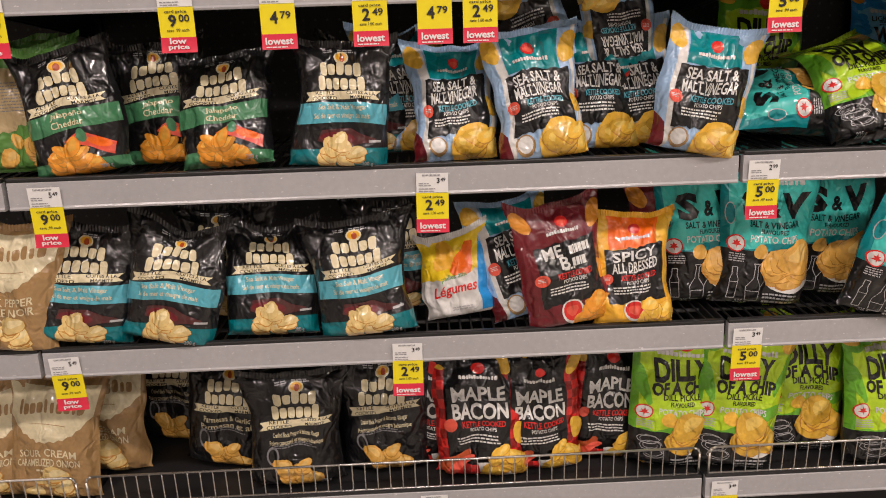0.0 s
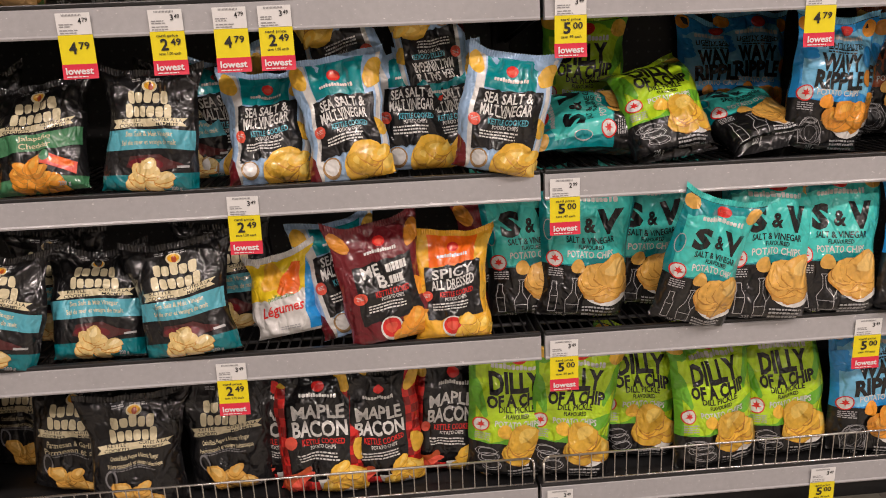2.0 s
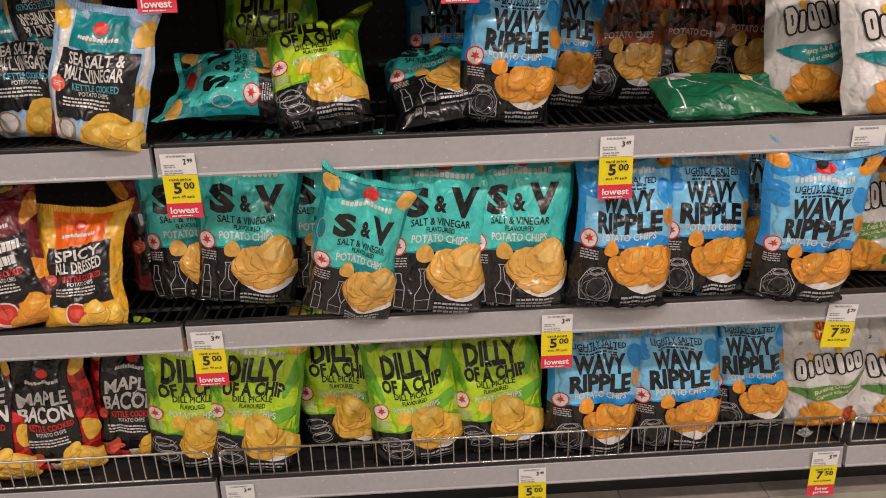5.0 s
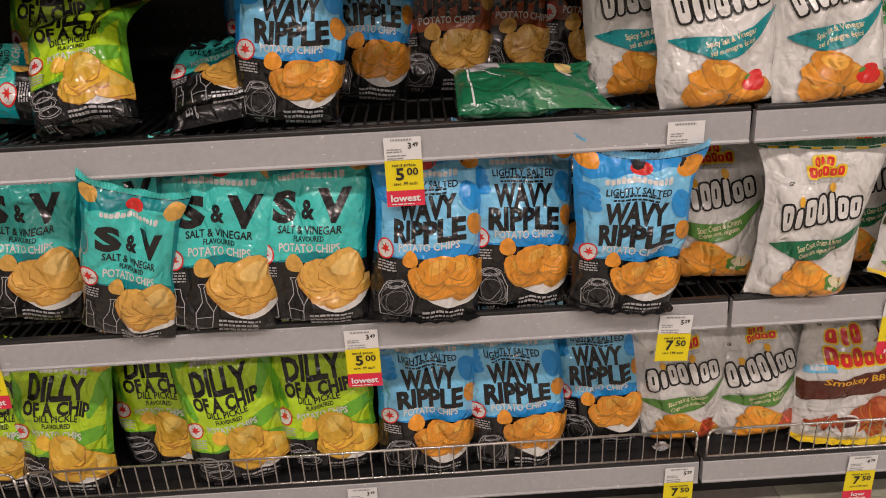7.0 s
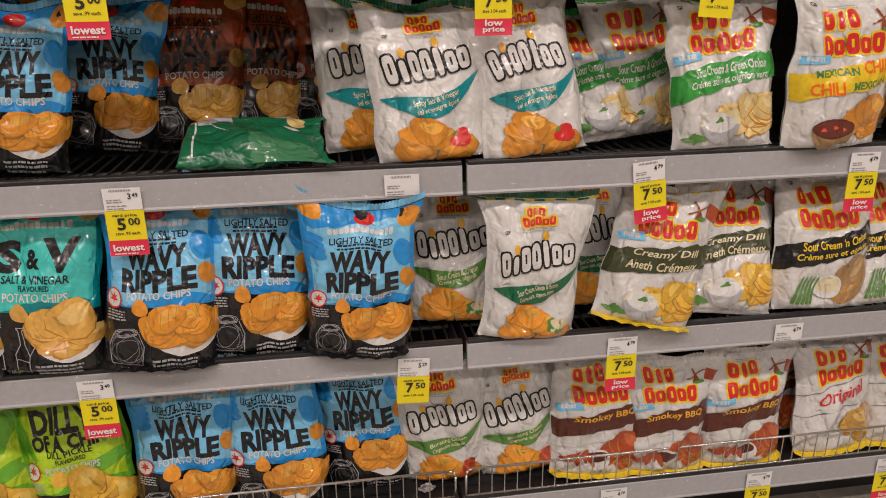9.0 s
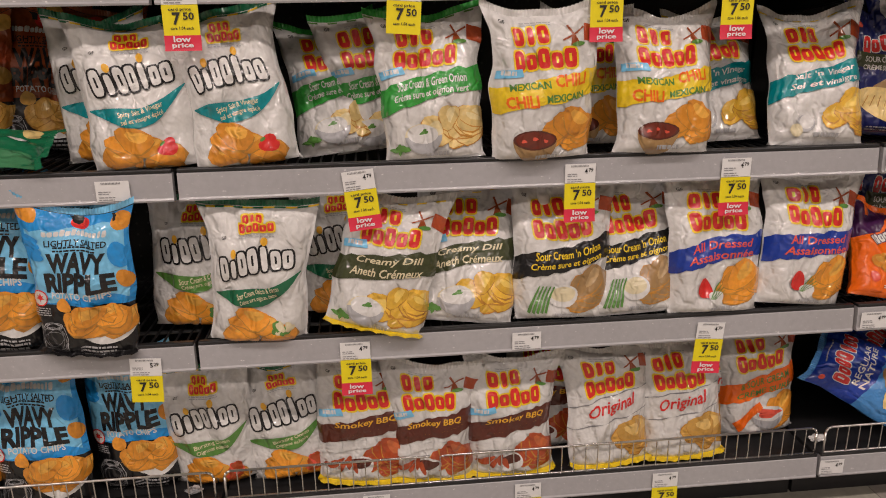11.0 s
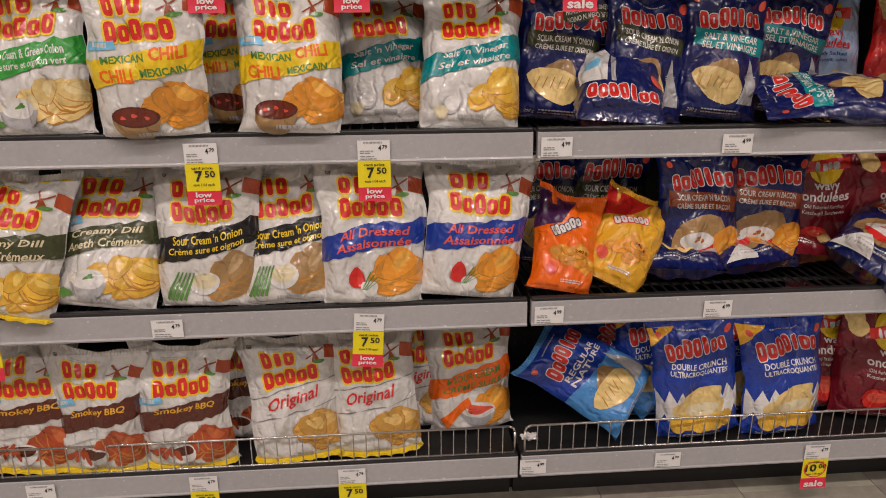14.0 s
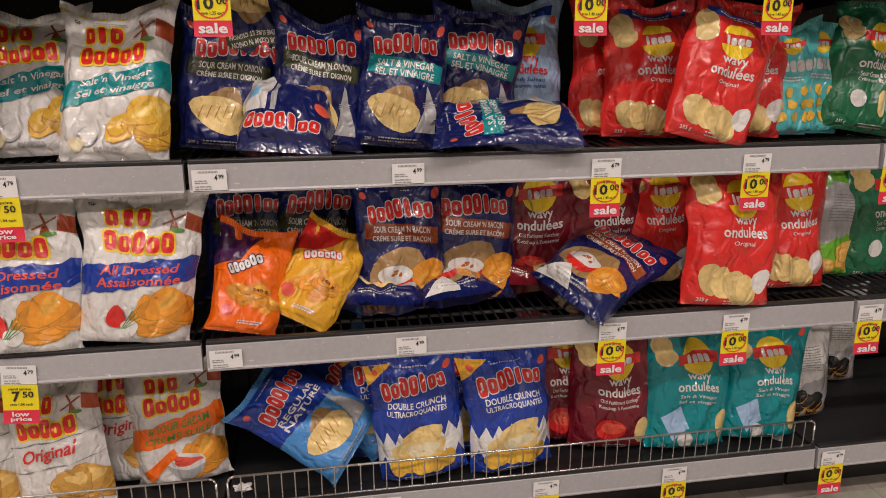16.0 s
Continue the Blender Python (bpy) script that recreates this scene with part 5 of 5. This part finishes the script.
price_tag(1.577, ZU - 0.004, 0, "479", "7", "50", "", 4)
price_tag(1.899, ZU - 0.006, 0, "479", "7", "50", "low")
price_tag(2.118, ZU - 0.006, 0, "479", "7", "50", "low")
price_tag(2.475, ZU - 0.006, 0, "499", "10", "00", "sale")
price_tag(3.060, ZU - 0.006, 0, "479", "10", "00", "sale")
price_tag(3.387, ZU - 0.006, 0, "479", "10", "00", "sale")
# second shelf
price_tag(-1.182, ZA, 0, "549", "9", "00", "low")
price_tag(-0.546, ZA, 0, "349", "2", "49", "lowest", 1)
price_tag(0.012, ZA, 0, "299", "5", "00", "lowest")
price_tag(0.692, ZA, 0, "349", "5", "00", "lowest")
price_tag(1.096, ZA, 0)
price_tag(1.488, ZA, 0, "479", "7", "50", "low", -6)
price_tag(1.866, ZA, 0, "479", "7", "50", "low")
price_tag(2.144, ZA, 0, "479", "7", "50", "low")
price_tag(2.449, ZA, 0, "499")
price_tag(2.762, ZA, 0, "499")
price_tag(3.103, ZA - 0.002, 0, "479", "10", "00", "sale")
price_tag(3.384, ZA - 0.002, 0, "479", "10", "00", "sale")
price_tag(3.664, ZA - 0.002, 0, "479", "10", "00", "sale")
# third shelf
price_tag(-1.205, ZB, 0, "549", "9", "00", "low", -2)
price_tag(-0.601, ZB, 0, "349", "2", "49", "lowest", 1)
price_tag(0.012, ZB, 0, "349", "5", "00", "lowest")
price_tag(0.606, ZB, 0, "349", "5", "00", "lowest")
price_tag(1.107, ZB - 0.006, 0, "529", "7", "50", "", 3)
price_tag(1.468, ZB, 0, "479", "7", "50", "low")
price_tag(1.778, ZB, 0, "479")
price_tag(2.127, ZB, 0, "479", "7", "50", "low", 4)
price_tag(2.449, ZB, 0, "499")
price_tag(2.763, ZB, 0, "499")
price_tag(3.135, ZB, 0, "479", "10", "00", "sale", 1)
price_tag(3.380, ZB, 0, "479", "10", "00", "sale")
price_tag(3.665, ZB, 0, "479", "10", "00", "sale")
# base shelf
for tx, sp, dl, ct, ft in ((-0.564, "349", "2", "49", "lowest"), (0.015, "349", "5", "00", "lowest"), (0.575, "349", "5", "00", "lowest"), (1.153, "529", "7", "50", "low"), (1.492, "479", "7", "50", "low"),
                           (1.795, "479", "7", "50", "low"), (2.080, "479", "7", "50", "low"), (2.440, "499", "", "", ""), (2.717, "499", "", "", ""), (3.034, "479", "10", "00", "sale"), (3.308, "479", "10", "00", "sale"), (3.670, "479", "10", "00", "sale")):
    price_tag(tx, ZC, 0.04, sp, dl, ct, ft)

# ---- bags on the shelves ----
SA, SB, SC = 0.8515, 0.5465, 0.1965
bag("gk", -1.207, 0.090, SA, 0.90, -0.3, 9, -2.6)
bag("gk", -1.272, 0.110, SA, 0.93, 5.3, 9, -4.0)
bag("dcj", -1.093, 0.030, SA, 0.90, -8.5, 9, -1.0)
bag("dcj", -0.982, 0.120, SA, 0.90, -5.4, 9, -3.5)
bag("dcj", -0.862, 0.049, SA, 0.86, -5.8, 22.0, -4.3)
bag("dcs", -0.671, 0.020, SA, 0.89, 3.7, 8.7, -1.0)
bag("dcs", -0.630, 0.150, SA, 0.90, 0.7, 4, 4.2)
bag("wks", -0.564, 0.160, SA, 0.90, -2.0, 4, 3.0)
bag("wks", -0.476, 0.049, SA, 0.83, -1.3, 22.0, 2.7)
bag("wks", -0.327, 0.016, SA, 0.87, -8.2, 17.4, -2.8)
bag("wks", -0.218, 0.120, SA, 0.90, -0.7, 9, 0.4)
bag("wks", -0.143, 0.140, SA, 0.90, -4.9, 4, -2.2)
bag("wks", -0.088, 0.016, SA, 0.87, 12.4, 7.1, -3.3)
bag("dp", 0.135, 0.300, SA, 0.92, 4.0, 4, -3.9)
bag("wv", 0.472, 0.400, SA, 0.90, 1.8, 4, -2.9)
bag("wv", 0.556, 0.400, SA, 0.90, 2.1, 4, 4.3)
bag("wv", 0.552, 0.085, SA, 0.84, 6.5, 4, 3.3)
bag("wv", 0.650, 0.220, SA, 0.86, 7.7, 4, 3.1)
bag("wb", 0.785, 0.260, SA, 0.90, 3.3, 4, 3.0)
bag("wb", 0.910, 0.290, SA, 0.90, 4.6, 4, -3.1)
bag("wb", 1.022, 0.280, SA, 0.90, 3.8, 4, -1.9)
bag("rdt", 1.174, 0.029, SA, 0.90, -4.4, 9.0, 1.3)
bag("rdt", 1.093, 0.140, SA, 0.90, -4.1, 4, 2.3)
bag("rdt", 1.339, 0.027, SA, 0.90, -6.7, 9.0, 3.5)
bag("odg", 1.497, 0.126, SA, 0.90, -6.3, 22.0, 3.8)
bag("odg", 1.648, 0.020, SA, 0.90, -3.8, 9, -4.1)
bag("odg", 1.565, 0.150, SA, 0.90, -6.5, 4, 1.1)
bag("odc", 1.825, 0.010, SA, 0.90, -0.5, -2.0, 1.7)
bag("odc", 1.939, 0.140, SA, 0.90, 0.5, 4, 0.1)
bag("odc", 2.036, 0.010, SA, 0.90, 0.5, 9.0, -3.2)
bag("ods", 2.192, 0.116, SA, 0.90, -1.6, 22.0, -0.3)
bag("ods", 2.330, 0.029, SA, 0.90, 2.1, 22.0, -4.1)
bag("ruo", 2.492, 0.110, SA, 0.90, 6.5, 9, 4.3)
bag("ruo", 2.642, 0.090, SA, 0.90, 6.5, 9, 3.7)
bag("rus", 2.781, 0.090, SA, 0.90, 5.9, 9, 0.5)
bag("rus", 2.920, 0.150, SA, 0.90, 6.4, 4, -2.0)
bag("lab", 3.027, 0.190, SA, 0.90, 1.0, 4, 4.1)
bag("lar", 3.200, 0.190, SA, 0.90, 1.2, 4, 0.7)
bag("lar", 3.253, 0.140, SA, 0.90, 3.2, 4, 3.8)
bag("lar", 3.315, 0.020, SA, 0.90, 15.9, 9, 3.5)
bag("lar", 3.450, 0.120, SA, 0.90, 4.9, 9, 0.1)
bag("pop", 3.535, 0.130, SA, 0.90, 0.3, 4, -0.9)
bag("pop", 3.605, 0.140, SA, 0.90, 1.4, 4, 1.0)
bag("lag", 3.693, 0.120, SA, 0.90, 9.3, 9, -0.7)
bag("pop", 3.778, 0.110, SA, 0.90, 2.8, 9, -3.4)
bag("mvp", -1.273, 0.020, SB, 0.94, 4.9, 9, -1.9)
bag("dcs", -1.156, 0.040, SB, 0.96, 7.2, 9, 3.1)
bag("dcs", -1.003, 0.022, SB, 0.93, 10.2, 11.4, -4.6)
bag("dcs", -0.931, 0.150, SB, 0.94, 3.8, 4, -4.5)
bag("dcs", -0.816, 0.039, SB, 0.90, 1.3, 22.0, 1.3)
bag("dcs", -0.643, 0.020, SB, 0.94, -5.1, 12.2, -2.2)
bag("dcs", -0.595, 0.150, SB, 0.94, -2.4, 4, 0.3)
bag("veg", -0.470, 0.085, SB, 0.92, -9.0, 12, -3.0)
bag("wks", -0.335, 0.075, SB, 0.93, -14.7, 22.0, -1.6)
bag("wkm", -0.275, 0.026, SB, 0.94, -7.8, 9.0, 5.0)
bag("wka", -0.165, 0.020, SB, 0.83, -1.0, 19.8, -3.0)
bag("wkm", -0.050, 0.160, SB, 0.94, -2.3, 4, -0.9)
bag("sv", 0.001, 0.120, SB, 0.96, -2.3, 9, -3.0)
bag("sv", 0.090, 0.085, SB, 0.96, 5.3, 9.0, 1.3)
bag("sv", 0.227, 0.140, SB, 0.96, 3.3, 4, -2.2)
bag("sv", 0.275, 0.010, SB, 0.83, 13.3, -2.0, -1.4)
bag("sv", 0.421, 0.010, SB, 0.96, 5.3, 9.0, 2.5)
bag("sv", 0.564, 0.023, SB, 0.96, 2.7, 9.0, -1.8)
bag("wv", 0.734, 0.010, SB, 0.95, 3.6, 9.0, 0.6, flap=True)
bag("wv", 0.882, 0.036, SB, 0.95, 3.0, 9.0, 4.0)
bag("wv", 0.987, 0.150, SB, 0.95, 2.1, 4, -4.0)
bag("wv", 1.042, 0.010, SB, 0.89, 4.1, -2.0, -4.4, flap=True)
bag("rdo", 1.214, 0.100, SB, 0.91, 1.1, 9, -2.7)
bag("rdg", 1.329, 0.019, SB, 0.91, 3.2, 0.2, 2.7)
bag("rdg", 1.469, 0.130, SB, 0.91, 1.2, 4, 1.2)
bag("odd", 1.528, 0.016, SB, 0.94, 12.9, 9, -2.6, flap=True)
bag("odd", 1.693, 0.031, SB, 0.94, 6.0, 21.2, -1.7)
bag("odo", 1.874, 0.032, SB, 0.94, 0.5, 9.0, -3.2)
bag("odo", 2.014, 0.030, SB, 0.94, -1.8, 17.7, -0.4)
bag("odo", 2.096, 0.140, SB, 0.94, -1.9, 4, -4.6)
bag("oda", 2.159, 0.018, SB, 0.94, 1.7, 9.0, 2.0)
bag("oda", 2.328, 0.024, SB, 0.94, 7.5, 9.0, 4.0)
bag("ruo", 2.500, 0.210, SB, 0.98, 4.8, 4, 4.5)
bag("ruo", 2.625, 0.210, SB, 0.98, 5.3, 4, 2.3)
bag("rub", 2.789, 0.100, SB, 0.98, -0.5, 9, 4.6)
bag("rub", 2.931, 0.140, SB, 0.98, 0.5, 4, -4.8)
bag("lak", 3.059, 0.180, SB, 1.00, 2.5, 4, -2.1)
bag("lak", 3.201, 0.170, SB, 1.00, 0.3, 4, 4.7)
bag("lar", 3.320, 0.180, SB, 1.00, 0.3, 4, 2.8)
bag("lar", 3.386, 0.016, SB, 1.00, 4.8, 9, -0.9)
bag("lar", 3.560, 0.090, SB, 1.00, 2.4, 9, 4.4)
bag("lao", 3.704, 0.150, SB, 1.00, 4.9, 4, 1.2)
bag("lag", 3.801, 0.140, SB, 1.00, 0.9, 4, 3.2)
bag("mvs", -1.294, 0.094, SC, 1.00, 6.2, 6, -2.1)
bag("mvs", -1.223, 0.184, SC, 1.00, 2.7, 4, -3.1)
bag("mvs", -1.439, 0.114, SC, 1.00, 7.6, 4, -0.6)
bag("dcp", -1.109, 0.300, SC, 1.03, 2.6, 4, -3.6)
bag("dcu", -0.968, 0.184, SC, 1.03, 5.9, 4, -1.2)
bag("dcp", -0.812, 0.104, SC, 1.03, 1.2, 6, 4.6)
bag("dcp", -0.627, 0.144, SC, 1.03, -3.4, 4, -1.7)
bag("wmb", -0.534, 0.164, SC, 1.00, 1.0, 4, -4.9)
bag("wmb", -0.442, 0.104, SC, 1.06, 0.2, 13.5, -4.6)
bag("wmb", -0.316, 0.124, SC, 1.00, -1.6, 4, -3.3)
bag("wmb", -0.184, 0.154, SC, 1.00, 6.1, 4, 2.8)
bag("dp", -0.057, 0.104, SC, 0.99, 5.4, 6, -1.4)
bag("dp", 0.065, 0.086, SC, 0.99, 6.7, 6.0, -2.1)
bag("dp", 0.233, 0.144, SC, 0.99, 1.9, 4, -4.0)
bag("dp", 0.390, 0.086, SC, 0.99, -5.0, 6.0, 4.8)
bag("dp", 0.548, 0.104, SC, 0.99, -3.9, 6.0, -0.8)
bag("wv", 0.722, 0.086, SC, 0.98, 1.2, 6.0, -2.9)
bag("wv", 0.888, 0.086, SC, 0.98, -1.9, 6.0, -4.4)
bag("wv", 1.053, 0.134, SC, 0.98, -3.8, 4.0, -4.4)
bag("rdb", 1.207, 0.128, SC, 0.92, -4.3, 0.0, -3.3)
bag("rdb", 1.358, 0.124, SC, 0.92, -5.7, 6.1, 1.8)
bag("odb", 1.497, 0.092, SC, 0.94, 1.4, 6, -3.5, flap=True)
bag("odb", 1.631, 0.086, SC, 0.94, 1.1, 0.0, -4.6, flap=True)
bag("odb", 1.796, 0.086, SC, 0.94, -0.9, 0.0, -0.1, flap=True)
bag("odb", 1.889, 0.174, SC, 0.94, 0.8, 4, -2.5)
bag("odr", 2.003, 0.088, SC, 0.94, -2.3, 6.0, 5.0, flap=True)
bag("odr", 2.159, 0.092, SC, 0.94, -4.2, 6.0, -3.8, flap=True)
bag("odr", 2.259, 0.184, SC, 0.94, -3.4, 4, 0.3)
bag("odq", 2.356, 0.159, SC, 0.94, -2.7, 4.0, 2.7)
bag("rud", 2.824, 0.092, SC, 1.00, -6.3, 6, -0.9)
bag("rud", 3.004, 0.092, SC, 1.00, -2.3, 6, 4.9)
bag("rud", 2.774, 0.184, SC, 1.00, -4.1, 4, -0.2)
bag("rud", 2.959, 0.184, SC, 1.00, -5.9, 4, -2.6)
bag("lak", 3.132, 0.184, SC, 1.00, 1.9, 4, -0.9)
bag("lak", 3.224, 0.134, SC, 1.00, 3.0, 4, -4.6)
bag("lat", 3.387, 0.104, SC, 1.00, 1.3, 6, -0.8)
bag("lat", 3.560, 0.114, SC, 1.00, 1.8, 4, -2.5)
bag("lap", 3.693, 0.184, SC, 1.00, 0.3, 4, 3.9)
bag("lap", 3.878, 0.330, SC, 1.00, 4.6, 4, 3.3)

# bags that have fallen over or slumped
def fallen(kind_code, x, y, z, lean, roll, yaw, size=1.0, thick=0.34, slump=0.0, flap=False):
    """A bag lying or slumping: x, y, z is the middle of its bottom edge; roll turns its top to the side, lean lays it back."""
    return bag(kind_code, 0, 0, 0, size, m=pose(x, y, z, -lean, 0, yaw) @ pose(0, 0, 0, 0, roll, 0), thick=thick, slump=slump, flap=flap)


fallen("sv", 0.250, 0.150, SA + 0.062, 58, -86, 2, 0.84, 0.55)
fallen("dp", 0.262, 0.060, SA + 0.006, 30, -10, -6, 0.84, 0.50, 0.6, True)
fallen("sv", 0.455, 0.070, SA + 0.010, 60, -16, -10, 0.86, 0.42, 0.3, True)
fallen("wks", -0.19, 0.16, SA + 0.285, 8, 172, 5, 0.80)
fallen("wks", -0.36, 0.17, SA + 0.285, 8, 160, -5, 0.80)
fallen("gfl", 0.80, 0.060, SA + 0.035, 76, 88, -3, 0.86, 0.28)
fallen("run", 2.590, 0.022, SA + 0.010, 46, 5, -4, 0.84, 0.50)
fallen("rus", 3.085, 0.055, SA + 0.040, 74, -87, 2, 1.0, 0.28)
fallen("ruo", 2.52, 0.16, SA + 0.285, 10, 165, 6, 0.75)
fallen("rub", 3.075, 0.020, SB + 0.034, 60, 50, -4, 0.95, 0.44)
fallen("ruo", 2.74, 0.045, SB + 0.035, 82, 8, 0, 0.9, 0.3)
fallen("rub", 2.89, 0.06, SB + 0.035, 82, -8, 4, 0.9, 0.3)
fallen("lak", 3.00, 0.11, SB + 0.035, 82, 12, 0, 0.9, 0.3)
fallen("rul", 2.695, 0.115, SC + 0.062, 38, -52, 4, 0.95, 0.46)
fallen("rul", 2.790, 0.160, SC + 0.055, 26, -42, -8, 0.95, 0.36)
fallen("chp", 2.500, 0.030, SB + 0.006, 24, 12, 6, 0.90, 0.50)
fallen("chy", 2.590, 0.045, SB + 0.016, 36, 26, -6, 0.92, 0.50)

# scraps left on the base shelf
def scrap(x, y, s, material, label, seed):
    bm = bmesh.new()
    bmesh.ops.create_icosphere(bm, subdivisions=3, radius=1)
    for v in bm.verts:
        q = 0.75 + 0.5 * noise.noise(v.co * 2.1 + Vector((seed, 0, 0))) + 0.25 * abs(noise.noise(v.co * 5 + Vector((0, seed, 0))))
        v.co = Vector((v.co.x * q * s, v.co.y * q * s * 0.6, v.co.z * q * s * 0.45))
    low = min(v.co.z for v in bm.verts)
    ob = tagged(part("crumpled_scrap", bm, material, None), label, "litter", "scraps on the base shelf")
    ob.location = (x, y, 0.193 - low)


scrap(-0.385, 0.105, 0.020, INKS["powder"], "crumpled scrap of blue and white wrapper", 3)
scrap(-0.10, 0.110, 0.014, INKS["chip"], "dropped piece of golden chip", 8)
scrap(1.16, 0.085, 0.017, INKS["silver"], "crumpled piece of grey price label", 12)
scrap(3.60, 0.090, 0.014, INKS["silver"], "crumpled bit of clear wrapper", 17)
scrap(2.47, 0.100, 0.020, INKS["white"], "folded scrap of white paper", 21)

# the shelf above is stocked too: only the front bags' bottoms show through its wires
# all rows keep lamp light off the shelf below; back three are added unseen
for row in range(4):
    for i in range(29):
        bag("gk" if row else ("wb", "lak", "mvp")[i % 3], -1.95 + i * 0.205 + 0.1 * (row % 2), 0.07 + 0.10 * row, 1.1565, 1.1, 0, 3, thick=0.5)

# ---- floor tiles under the shelf front ----
def tile_mesh(s):
    bm = box_bm(-s / 2, s / 2, -s / 2, s / 2, -0.0025, 0.0, 0.0006)
    me = bpy.data.meshes.new("floor_tile")
    bm.to_mesh(me)
    bm.free()
    me.materials.append(TILE)
    return me


TILE_SIDE = 0.305
tile_data = tile_mesh(TILE_SIDE - 0.0016)
for i in range(-4, 18):
    for j in range(-8, 2):
        ob = new("floor_tile", tile_data)
        ob.parent = floor_ob
        ob.location = (2.629 + (i - 8 + 0.5) * TILE_SIDE, 0.08 + (j - 0.5) * TILE_SIDE, FLOOR)
